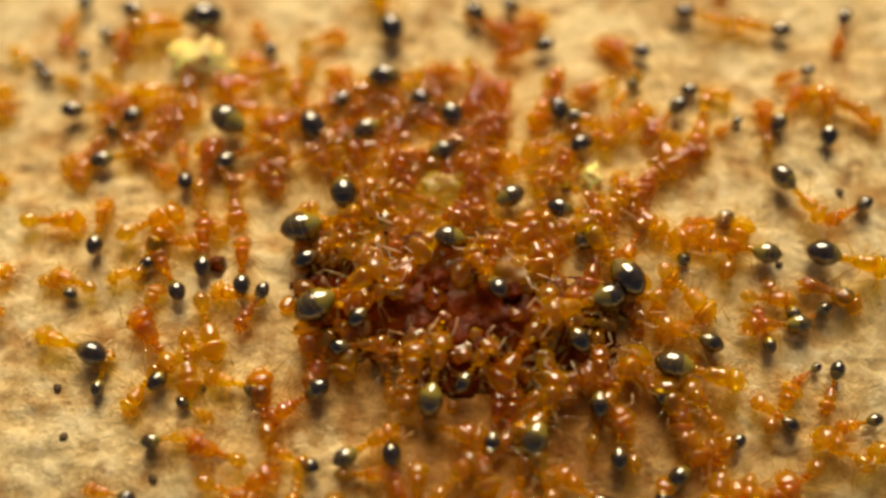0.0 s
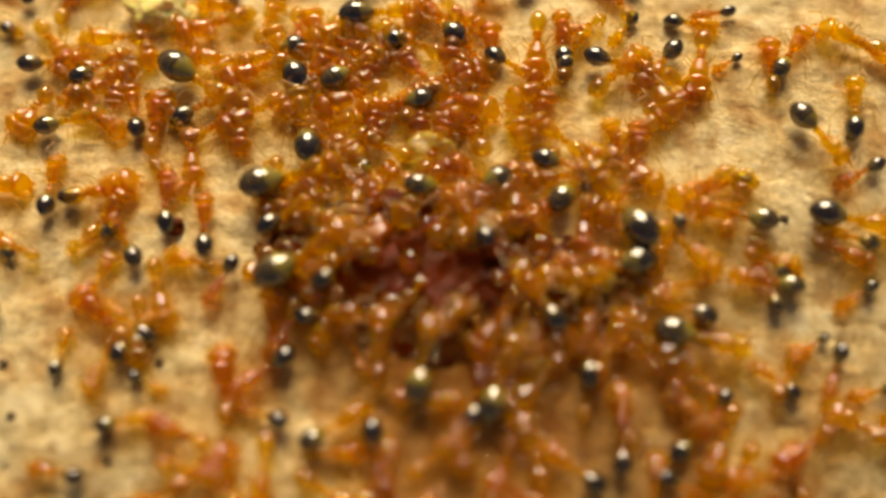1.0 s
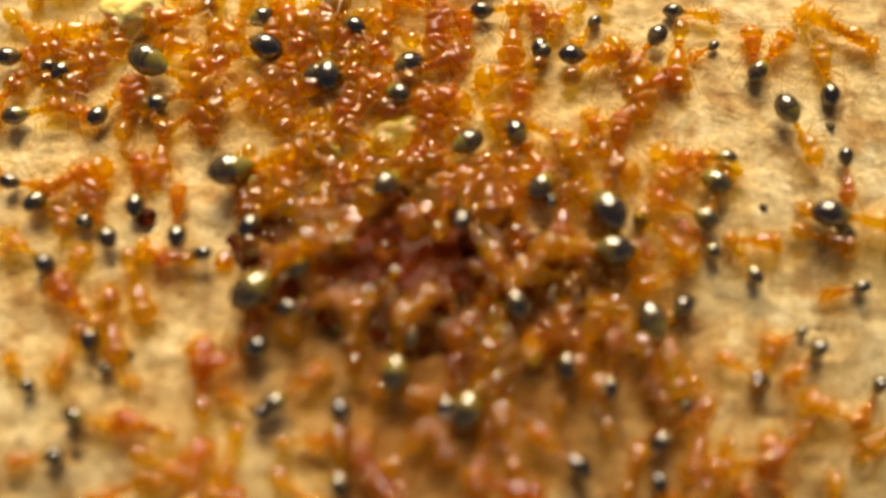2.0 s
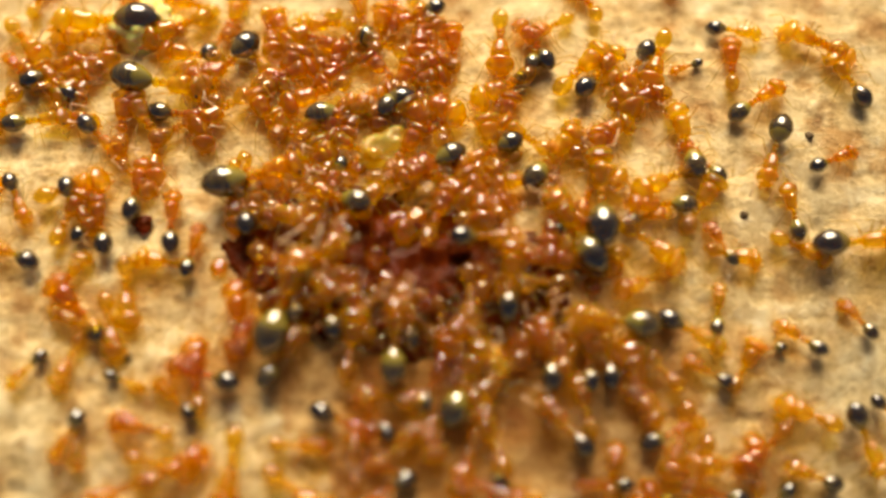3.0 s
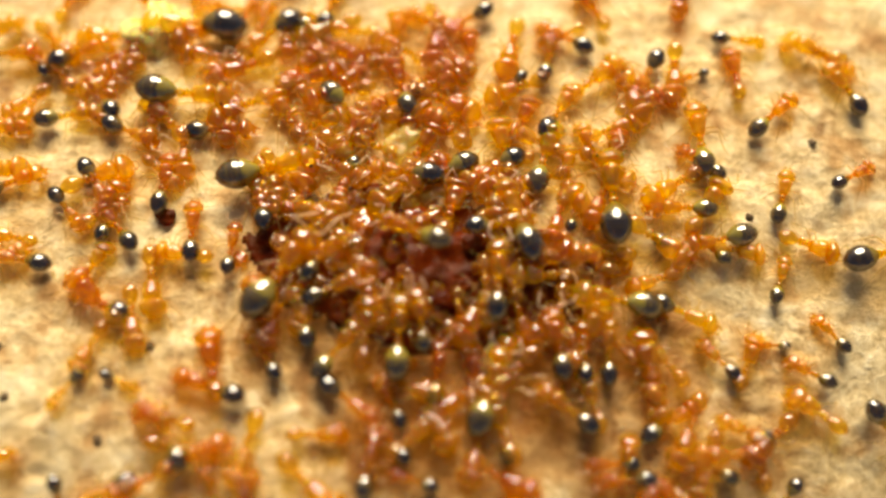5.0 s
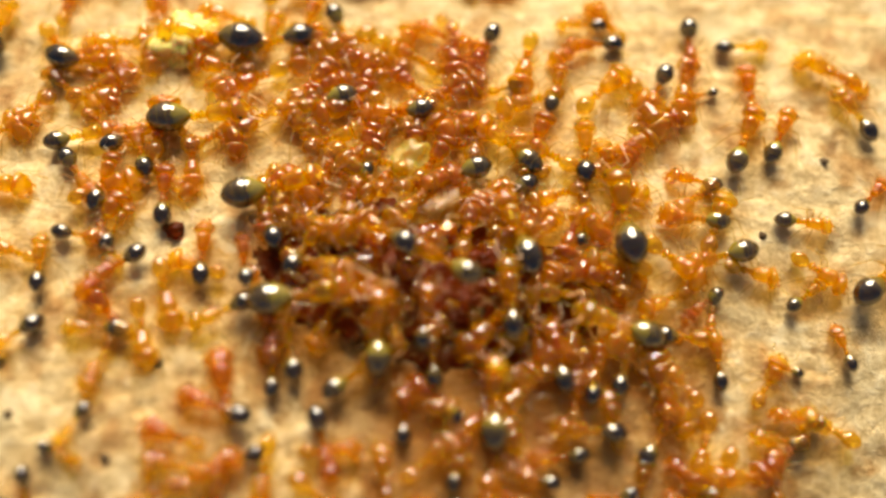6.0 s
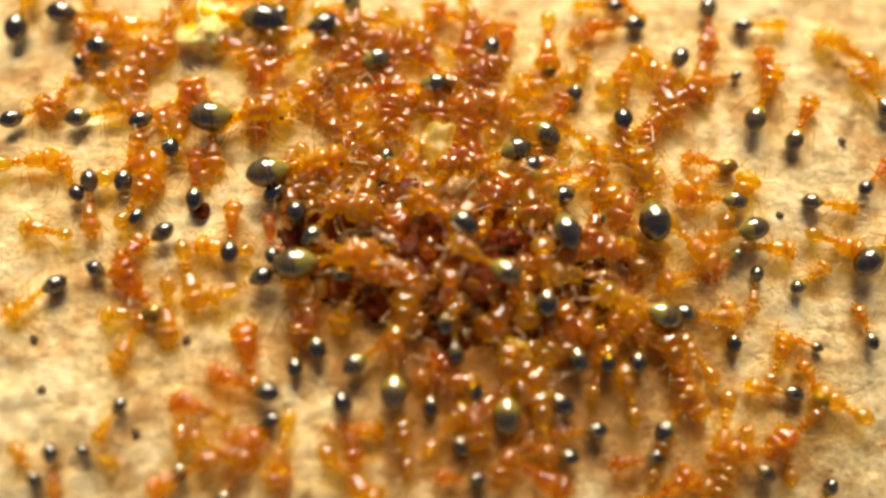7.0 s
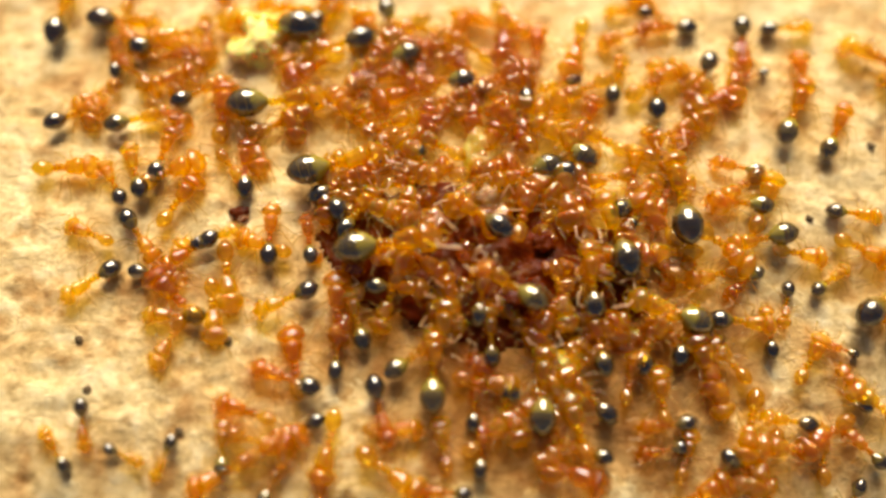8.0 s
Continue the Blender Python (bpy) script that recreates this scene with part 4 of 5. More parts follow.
    walk(ants[57], steps(SIZES[57], (0, 16.4, 6.35, -142), (0.5, 15.7, 6.72, -142), (1, 17.03, 6.69, -142), (1.5, 17.03, 6.68, -142), (3, 17.72, 5.95, 160), (3.5, 16.62, 2.96, 153), (4, 15.32, 1.21, 109), (4.5, 15.22, 0.99, 102), (6, 14.46, 1.08, 104), (6.5, 14.25, 1.2, 104), (7, 14.18, 1.15, 104), (7.5, 14.24, 1.13, 104), (8, 14.12, 1.1, 104)))
    walk(ants[58], steps(SIZES[58], (0, 19.01, 8.97, -8), (0.5, 19.02, 7.22, -8), (1, 19.33, 6.39, -8), (1.5, 18.44, 6.91, -7), (3, 21.75, 7.87, 31), (3.5, 21.59, 7.94, 31), (4, 21.62, 7.88, 31), (4.5, 21.61, 8.03, 31), (6, 21.42, 7.57, 32), (6.5, 21.42, 7.56, 32), (7, 21.42, 7.56, 32), (7.5, 21.42, 7.56, 32), (8, 21.42, 7.56, 32)))
    walk(ants[59], steps(SIZES[59], (0, 20.18, 5.13, 117), (0.5, 20.16, 4.94, 117), (1, 20.02, 4.47, 117), (1.5, 19.68, 4.33, 117), (3, 19.41, 4.37, -68), (3.5, 19.77, 4.63, -68), (4, 19.76, 4.48, -68), (4.5, 19.9, 4.11, -68), (6, 20.7, 3.62, -45), (6.5, 20.16, 3.87, -45), (7, 20.05, 3.54, -45), (7.5, 20.13, 3.41, -45), (8, 20.13, 3.41, -45)))
    walk(ants[60], steps(SIZES[60], (0, 18.51, 12.77, 110), (0.5, 17.34, 12.38, 94), (1, 14.33, 12.61, 100), (1.5, 14.32, 12.62, 110), (3, 14.32, 16.12, 0), (3.5, 14.32, 16.12, 0), (4, 14.32, 16.12, 0), (4.5, 14.32, 16.12, 0), (6, 15.62, 17.45, -15), (6.5, 15.62, 17.45, -15), (7, 15.62, 17.45, -15), (7.5, 15.62, 17.45, -15), (8, 15.62, 17.45, -15)))
    walk(ants[61], steps(SIZES[61], (0, 14.53, 9.73, 122), (0.5, 14.51, 9.76, 122), (1, 14.45, 9.99, 122), (1.5, 14.37, 9.99, 122), (3, 14.32, 9.63, 109), (3.5, 14.63, 9.4, 109), (4, 14.43, 9.53, 109), (4.5, 14.39, 9.65, 109), (6, 14.08, 9.41, 104), (6.5, 14.16, 9.42, 104), (7, 14.31, 9.24, 104), (7.5, 14.28, 9.63, 104), (8, 14.24, 9.71, 104)))
    walk(ants[62], steps(SIZES[62], (0, 16.64, 9.64, -35), (0.5, 16.52, 9.56, -35), (1, 16.43, 9.36, -35), (1.5, 16.31, 9.14, -35), (3, 16.09, 7.01, -57), (3.5, 15.92, 6.42, -57), (4, 16.52, 6.09, -57), (4.5, 16.68, 6.63, -57), (6, 16.69, 6.24, -26), (6.5, 16.64, 6.12, -26), (7, 16.83, 5.85, -26), (7.5, 17.01, 5.73, -26), (8, 17.05, 5.7, -26)))
    walk(ants[63], steps(SIZES[63], (0, 2.87, 5.14, 119), (0.5, 3.73, 4.42, 119), (1, 3.04, 3.57, 119), (1.5, 2.98, 4.94, 119), (3, 2.57, 4.7, 118), (3.5, 2.57, 4.7, 118), (4, 2.58, 4.69, 118), (4.5, 2.46, 4.2, 118), (6, 2.38, 4.83, 111), (6.5, 2.82, 5.62, 111), (7, 3.3, 4.77, 111), (7.5, 3.4, 4.32, 111), (8, 3.13, 4.15, 111)))
    walk(ants[64], steps(SIZES[64], (0, 5.47, 4.54, -107), (0.5, 5.44, 4.63, -107), (1, 5.43, 4.61, -107), (1.5, 5.06, 5.37, -107), (3, 5.31, 5.33, 117), (3.5, 5.31, 4.84, 117), (4, 5.24, 5.13, 117), (4.5, 4.91, 4.91, 117), (6, 4.64, 3.97, 123), (6.5, 4.47, 3.79, 123), (7, 3.96, 3.87, 123), (7.5, 3.96, 3.87, 123), (8, 3.97, 3.86, 123)))
    walk(ants[65], steps(SIZES[65], (0, 5.77, 5.9, -29), (0.5, 5.77, 5.9, -29), (1, 7.13, 3.43, -29), (1.5, 6.16, 2.6, -29), (3, 7.41, 1.29, -16), (3.5, 7.41, 1.3, -16), (4, 7.4, 1.3, -16), (4.5, 7.41, 1.3, -16), (6, 7.18, 1.49, -25), (6.5, 7.07, 1.59, -25), (7, 7.12, 1.45, -25), (7.5, 7.12, 1.45, -25), (8, 7.13, 1.45, -25)))
    walk(ants[66], steps(SIZES[66], (0, 6.62, 3.04, -39), (0.5, 6.26, 3.01, -39), (1, 5.98, 2.71, -39), (1.5, 5.99, 2.39, -39), (3, 6.48, 3.67, -40), (3.5, 6.61, 3.3, -40), (4, 6.25, 3.14, -40), (4.5, 6.32, 2.87, -40), (6, 4.87, 5.39, 50), (6.5, 5.23, 5.62, 50), (7, 4.79, 5.77, 50), (7.5, 4.9, 5.33, 50), (8, 4.96, 4.85, 50)))
    walk(ants[67], steps(SIZES[67], (0, 13.24, 4.29, 105), (0.5, 13.54, 4.07, 105), (1, 13.94, 3.75, 105), (1.5, 14.02, 4.38, 105), (3, 14.62, 4.01, 44), (3.5, 14.36, 3.92, 44), (4, 14.4, 3.92, 44), (4.5, 14.52, 4.06, 44), (6, 13.45, 4.49, 79), (6.5, 13.36, 4.48, 79), (7, 13.3, 4.37, 79), (7.5, 13.22, 4.37, 79), (8, 13.15, 4.36, 79)))
    walk(ants[68], steps(SIZES[68], (0, 14.95, 2.47, 81), (0.5, 14.8, 2.34, 81), (1, 14.54, 1.91, 81), (1.5, 13.48, 2.49, 78), (3, 13.64, 4.47, 13), (3.5, 13.55, 4.47, 13), (4, 13.53, 4.49, 13), (4.5, 13.52, 4.54, 13), (6, 14.88, 5.77, -24), (6.5, 15.17, 6.46, -24), (7, 15, 6.87, -24), (7.5, 15.2, 6.65, -24), (8, 15.05, 6.48, -24)))
    walk(ants[69], steps(SIZES[69], (0, 17.85, 2.44, -101), (0.5, 17.48, 2.38, -101), (1, 17.55, 2.12, -101), (1.5, 17.99, 1.86, -101), (3, 19.52, 0.69, -85), (3.5, 19.8, 0, -85), (4, 20.02, -0.31, -85), (4.5, 20.76, 0.29, -85), (6, 20.58, -0.33, -48), (6.5, 19.93, -0.12, -48), (7, 19.84, 0.05, -48), (7.5, 19.88, 0.49, -48), (8, 18.31, -2.22, -48)))
    walk(ants[70], steps(SIZES[70], (0, 11.15, 2.13, 148), (0.5, 11.17, 1.8, 148), (1, 11.05, 1.82, 148), (1.5, 10.03, 1.21, 144), (3, 10.7, 1.74, -77), (3.5, 10.7, 1.71, -77), (4, 10.64, 1.52, -77), (4.5, 10.58, 1.61, -77), (6, 13.22, -0.86, 167), (6.5, 14.14, -0.42, 167), (7, 14.44, -0.71, 167), (7.5, 14.42, -0.87, 167), (8, 14.45, -1.27, 167)))
    walk(ants[71], steps(SIZES[71], (0, 7.18, -0.19, 111), (0.5, 8.85, -0.24, 111), (1, 8.86, -0.24, 111), (1.5, 8.86, -0.25, 111), (3, 8.61, 0.1, 31), (3.5, 7.41, 0.02, 22), (4, 6.51, 0.24, 19), (4.5, 5.92, 0.07, 19), (6, 4.62, 0.21, 17), (6.5, 4.78, -0.27, 17), (7, 5.48, 0.49, 17), (7.5, 6.1, -0.17, 17), (8, 6.6, -0.37, 17)))
    walk(ants[72], steps(SIZES[72], (0, 8.17, 1.02, 35), (0.5, 8.98, 1.16, 35), (1, 9.08, 1.44, 35), (1.5, 8.55, 1.74, 35), (3, 9.25, 1.41, -1), (3.5, 9.01, 1.72, -1), (4, 9.02, 1.64, -1), (4.5, 9.35, 1.49, -1), (6, 9.3, 1.33, 7), (6.5, 9.47, 1.41, 7), (7, 9.55, 1.45, 7), (7.5, 9.57, 1.48, 7), (8, 9.57, 1.49, 7)))
    walk(ants[73], steps(SIZES[73], (0, 2.27, -0.09, 30), (0.5, 2.34, 0.47, 30), (1, 2.61, 0.54, 30), (1.5, 2.4, 0.81, 30), (3, 3.12, 0.42, -87), (3.5, 3.01, 0.73, -87), (4, 3.05, 0.65, -87), (4.5, 3.03, 0.8, -87), (6, 4.6, 0.62, -39), (6.5, 5.88, 2.28, -49), (7, 5.57, 2.45, -50), (7.5, 5.87, 2.11, -50), (8, 6.65, 2.03, -50)))
    walk(ants[74], steps(SIZES[74], (0, 5.81, -1.95, 37), (0.5, 5.73, -2.69, 37), (1, 5.26, -2.52, 37), (1.5, 4.67, -2.47, 37), (3, 5.02, -2.26, -6), (3.5, 5.15, -2.23, -6), (4, 4.75, -2.36, -6), (4.5, 3.97, -2.56, -6), (6, 3.88, -2.53, 4), (6.5, 3.74, -2.61, 4), (7, 4.52, -2.54, 4), (7.5, 4.96, -2.33, 4), (8, 5.09, -2.45, 4)))
    walk(ants[75], steps(SIZES[75], (0, 6.8, -4.62, -2), (0.5, 6.8, -4.62, -2), (1, 6.8, -4.62, -2), (1.5, 6.8, -4.62, -2), (3, 6.73, -4.95, 8), (3.5, 6.83, -4.82, 8), (4, 6.75, -4.89, 8), (4.5, 6.83, -4.99, 8), (6, 6.02, -4.58, 14), (6.5, 5.86, -4.69, 14), (7, 5.82, -4.73, 14), (7.5, 5.61, -4.75, 14), (8, 5.44, -4.81, 14)))
    walk(ants[76], steps(SIZES[76], (0, 9.54, -4.24, 52), (0.5, 9.81, -3.61, 52), (1, 10.11, -3.49, 52), (1.5, 10.12, -3.38, 52), (3, 9.28, -4.94, 4), (3.5, 8.95, -5.37, 4), (4, 9.29, -5, 4), (4.5, 9.02, -5.21, 4), (6, 8.61, -4.83, -20), (6.5, 8.61, -4.83, -20), (7, 8.61, -4.83, -20), (7.5, 8.55, -4.83, -20), (8, 9.11, -4.41, -20)))
    walk(ants[77], steps(SIZES[77], (0, 10.25, -2.97, -102), (0.5, 10.24, -2.97, -102), (1, 10.41, -3.03, -102), (1.5, 10.3, -2.93, -102), (3, 10.53, -2.93, 86), (3.5, 10.73, -2.8, 86), (4, 10.59, -2.31, 86), (4.5, 10.53, -2.3, 86), (6, 9.61, -2.8, 74), (6.5, 9.6, -3.19, 74), (7, 9.6, -2.91, 74), (7.5, 9.46, -2.91, 74), (8, 9.56, -3.01, 74)))
    walk(ants[78], steps(SIZES[78], (0, 11.99, -1.75, 73), (0.5, 11.73, -2.12, 73), (1, 11.68, -2.16, 73), (1.5, 11.65, -2.21, 73), (3, 12.03, -2.65, -119), (3.5, 11.71, -2.45, -119), (4, 11.76, -1.92, -119), (4.5, 11.64, -1.91, -119), (6, 10.7, -2.75, -93), (6.5, 10.68, -2.55, -93), (7, 10.85, -2.74, -93), (7.5, 11.15, -2.42, -93), (8, 11.02, -2.88, -93)))
    walk(ants[79], steps(SIZES[79], (0, 14.92, -1.6, 15), (0.5, 14.23, -2.64, 15), (1, 14.97, -1.5, 22), (1.5, 12.64, 0.08, 56), (3, 14.92, 0.27, 32), (3.5, 14.72, 0.36, 32), (4, 14.51, 0.51, 32), (4.5, 14.51, 0.52, 32), (6, 13.23, -0.8, 127), (6.5, 14.19, -0.36, 127), (7, 13.48, 0.04, 127), (7.5, 13.28, -0.41, 127), (8, 12.9, -0.67, 127)))
    walk(ants[80], steps(SIZES[80], (0, 16.29, -0.79, 95), (0.5, 15.27, -1.16, 94), (1, 15.58, -0.86, 83), (1.5, 13.09, 0.44, 62), (3, 12.89, 2.41, 92), (3.5, 12.9, 2.59, 92), (4, 13.33, 2.22, 92), (4.5, 13.5, 2.17, 92), (6, 13.43, 2.58, 88), (6.5, 13.4, 2.55, 88), (7, 13.42, 2.57, 88), (7.5, 13.35, 2.62, 88), (8, 13.23, 2.56, 88)))
    walk(ants[81], steps(SIZES[81], (0, 16.09, -0.11, 39), (0.5, 15.3, -0.07, 39), (1, 15.3, -0.06, 39), (1.5, 15.3, -0.06, 39), (3, 14.13, -2.74, -9), (3.5, 14.84, -1.94, -20), (4, 16.49, -1.88, -7), (4.5, 16.7, -1.61, -7), (6, 17.02, -1.01, -54), (6.5, 17.17, -0.8, -54), (7, 16.41, -1.19, -54), (7.5, 16.3, -1.22, -54), (8, 15.96, -1.16, -54)))
    walk(ants[82], steps(SIZES[82], (0, 18.68, 0.69, 78), (0.5, 19.21, 0.99, 78), (1, 19.29, 1.11, 78), (1.5, 19.43, 0.95, 78), (3, 18.09, 1.54, 10), (3.5, 18.21, 1.84, 10), (4, 17.98, 2.12, 10), (4.5, 17.34, 2.15, 10), (6, 16.89, 2.8, -97), (6.5, 17.44, 2.86, -97), (7, 17.34, 2.71, -97), (7.5, 17.29, 2.64, -97), (8, 17.06, 2.45, -97)))
    walk(ants[83], steps(SIZES[83], (0, 17.68, -0, 123), (0.5, 18.89, -0.57, 123), (1, 19.26, -0.83, 123), (1.5, 19.26, -0.83, 123), (3, 20.91, -2.86, 42), (3.5, 20.91, -2.86, 42), (4, 20.91, -2.85, 42), (4.5, 20.02, -3.59, 53), (6, 19.32, -3.45, 18), (6.5, 19.49, -3.56, 18), (7, 19.63, -3.45, 18), (7.5, 19.28, -3.26, 18), (8, 19.28, -3.26, 18)))
    walk(ants[84], steps(SIZES[84], (0, 17.07, -2.72, 123), (0.5, 17, -2.84, 123), (1, 16.96, -3.06, 123), (1.5, 16.93, -3.06, 123), (3, 16.83, -3.7, 95), (3.5, 16.83, -3.7, 95), (4, 16.83, -3.69, 95), (4.5, 16.83, -3.69, 95), (6, 16.76, -4.04, 74), (6.5, 16.77, -4.13, 74), (7, 16.97, -3.9, 74), (7.5, 17.13, -4.08, 74), (8, 17.3, -4.06, 74)))
    walk(ants[85], steps(SIZES[85], (0, 18.04, -2.85, 158), (0.5, 18.05, -2.86, 158), (1, 17.64, -3.7, 158), (1.5, 17.18, -4.15, 158), (3, 18.39, -3.67, 59), (3.5, 17.91, -4.31, 59), (4, 17.12, -3.76, 59), (4.5, 18.59, -4.66, 59), (6, 17.28, -6.17, 81), (6.5, 16.33, -7.39, 33), (7, 16.93, -6.11, 25), (7.5, 17.73, -5.59, 33), (8, 17.58, -6.16, 33)))
    walk(ants[86], steps(SIZES[86], (0, 15.49, -5.24, 58), (0.5, 15.42, -5.25, 58), (1, 15.3, -5.2, 58), (1.5, 15.14, -5.2, 58), (3, 14.22, -5.1, 63), (3.5, 14.69, -5.33, 63), (4, 14.78, -5.3, 63), (4.5, 14.69, -5.17, 63), (6, 13.2, -4.43, 5), (6.5, 13.24, -3.87, 5), (7, 13.11, -3.76, 5), (7.5, 13.03, -3.73, 5), (8, 13.42, -3.93, 5)))
    walk(ants[87], steps(SIZES[87], (0, 13.04, -6.19, 127), (0.5, 12.17, -5.28, 149), (1, 12.48, -5.61, 149), (1.5, 12.33, -5.43, 149), (3, 9.56, -9.4, 90), (3.5, 9.5, -9.5, 90), (4, 9.67, -9.06, 90), (4.5, 9.77, -8.85, 90), (6, 8.79, -9.38, 101), (6.5, 8.92, -9.56, 101), (7, 9.2, -8.87, 101), (7.5, 8.86, -8.48, 101), (8, 8.86, -8.48, 101)))
    walk(ants[88], steps(SIZES[88], (0, 19.54, -5, 104), (0.5, 19.65, -5.09, 104), (1, 19.64, -5.1, 104), (1.5, 19.65, -5.09, 104), (3, 21.09, -5.87, -126), (3.5, 20.86, -5.76, -126), (4, 20.86, -5.82, -126), (4.5, 21.09, -5.84, -126), (6, 23.09, -5.84, -90), (6.5, 23.09, -5.84, -90), (7, 23.09, -5.84, -90), (7.5, 23.09, -5.84, -90), (8, 23.09, -5.84, -90)))
    walk(ants[89], steps(SIZES[89], (0, 7.61, -6.86, -3), (0.5, 7.94, -7.3, -3), (1, 8.03, -8.01, -3), (1.5, 8.6, -6.48, -12), (3, 8.39, -5.08, 5), (3.5, 8.39, -5.08, 5), (4, 8.39, -5.08, 5), (4.5, 8.08, -5.15, 5), (6, 7.38, -5.17, -12), (6.5, 7.38, -5.17, -12), (7, 7.27, -4.84, -12), (7.5, 7.16, -4.73, -12), (8, 7.4, -4.84, -12)))
    walk(ants[90], steps(SIZES[90], (0, 10.38, -7.65, -52), (0.5, 10.39, -7.68, -52), (1, 10.56, -7.7, -52), (1.5, 10.5, -7.71, -52), (3, 11.02, -7.67, -69), (3.5, 10.81, -7.8, -69), (4, 10.87, -7.58, -69), (4.5, 10.9, -7.62, -69), (6, 9.79, -7.67, -34), (6.5, 9.79, -7.67, -34), (7, 9.8, -7.69, -34), (7.5, 9.61, -7.45, -34), (8, 11.25, -8.85, -123)))
    walk(ants[91], steps(SIZES[91], (0, 9.57, -8.72, -118), (0.5, 9.57, -8.72, -118), (1, 9.88, -8.82, -118), (1.5, 9.93, -8.89, -118), (3, 11.35, -10.13, 93), (3.5, 11.35, -10.13, 93), (4, 11.35, -10.13, 93), (4.5, 11.35, -10.13, 93), (6, 6.54, -7.87, 98), (6.5, 6.54, -7.87, 98), (7, 6.54, -7.87, 98), (7.5, 6.24, -8.3, 98), (8, 9.12, -7.47, 98)))
    walk(ants[92], steps(SIZES[92], (0, 3.94, -6.16, -22), (0.5, 3.94, -6.16, -22), (1, 2.82, -5.89, -22), (1.5, 2.73, -6.54, -22), (3, 2.73, -6.32, -26), (3.5, 2.92, -6.6, -26), (4, 2.59, -7.03, -26), (4.5, 3.27, -7.22, -26), (6, 3.06, -6.8, -2), (6.5, 3.02, -7.06, -2), (7, 2.74, -7.19, -2), (7.5, 2.97, -7.23, -2), (8, 2.73, -7.17, -2)))
    walk(ants[93], steps(SIZES[93], (0, 2, -6.33, -11), (0.5, 2, -6.33, -11), (1, 2, -6.33, -11), (1.5, 2, -6.33, -11), (3, 1.44, -6.06, -27), (3.5, 1.5, -5.8, -27), (4, 0.88, -6.01, -27), (4.5, 1.23, -6.1, -27), (6, 1.12, -6.23, 51), (6.5, 1.12, -6.23, 51), (7, 1.12, -6.23, 51), (7.5, 1.12, -6.23, 51), (8, 1.12, -6.23, 51)))
    walk(ants[94], steps(SIZES[94], (0, 6.67, -8.93, 57), (0.5, 6.67, -8.93, 57), (1, 6.67, -8.93, 57), (1.5, 6.67, -8.93, 57), (3, 7.85, -7.72, 44), (3.5, 7.85, -7.72, 44), (4, 6.87, -7.16, 44), (4.5, 7.17, -7.38, 44), (6, 8.08, -6.93, 88), (6.5, 5.43, -6.85, 64), (7, 5.02, -6.72, 48), (7.5, 5.59, -6.69, 48), (8, 5.45, -7.02, 48)))
    walk(ants[95], steps(SIZES[95], (0, -13.61, 16.51, 104), (0.5, -13.6, 16.52, 104), (1, -13.57, 16.5, 104), (1.5, -13.55, 16.47, 104), (3, -12.45, 12.43, 91), (3.5, -10.83, 12.42, 91), (4, -11.83, 12.55, 91), (4.5, -10.44, 12.43, 91), (6, -8.98, 11.92, 84), (6.5, -8.98, 11.94, 84), (7, -8.99, 11.93, 84), (7.5, -8.99, 11.94, 84), (8, -9.01, 11.94, 84)))
    walk(ants[96], steps(SIZES[96], (0, -3.22, 15.78, 18), (0.5, -3.22, 15.78, 18), (1, -3.2, 15.77, 18), (1.5, -3.19, 15.75, 18), (3, -2.94, 16.72, -15), (3.5, -2.94, 16.72, -15), (4, -2.94, 16.72, -15), (4.5, -2.94, 16.72, -15), (6, -3.19, 17.25, 0), (6.5, -3.19, 17.25, 0), (7, -3.19, 17.25, 0), (7.5, -3.19, 17.25, 0), (8, -3.19, 17.25, 0)))
    walk(ants[97], steps(SIZES[97], (0, 1.41, 16.74, -132), (0.5, 1.41, 16.74, -132), (1, 1.41, 16.74, -132), (1.5, 1.41, 16.73, -132), (3, 1.41, 16.73, -132), (3.5, 1.41, 16.73, -132), (4, 1.41, 16.73, -132), (4.5, 1.41, 16.73, -132), (6, 2.12, 17.44, -45), (6.5, 2.12, 17.44, -45), (7, 2.12, 17.44, -45), (7.5, 2.12, 17.44, -45), (8, 2.12, 17.44, -45)))
    walk(ants[98], steps(SIZES[98], (0, -17.48, 17.3, -115), (0.5, -17.48, 17.3, -115), (1, -17.47, 17.3, -115), (1.5, -17.47, 17.3, -115), (3, -17.47, 17.3, -115), (3.5, -17.47, 17.3, -115), (4, -17.47, 17.3, -115), (4.5, -17.47, 17.3, -115), (6, -17.47, 17.3, -115), (6.5, -17.47, 17.3, -115), (7, -17.47, 17.3, -115), (7.5, -17.47, 17.3, -115), (8, -17.47, 17.3, -115)))
    walk(ants[99], steps(SIZES[99], (0, -20.33, 17.82, 156), (0.5, -20.33, 17.82, 156), (1, -20.33, 17.82, 156), (1.5, -20.33, 17.82, 156), (3, -20.33, 17.82, 156), (3.5, -20.33, 17.82, 156), (4, -20.33, 17.82, 156), (4.5, -20.33, 17.82, 156), (6, -20.33, 17.82, 156), (6.5, -20.33, 17.82, 156), (7, -20.33, 17.82, 156), (7.5, -20.33, 17.82, 156), (8, -20.33, 17.82, 156)))
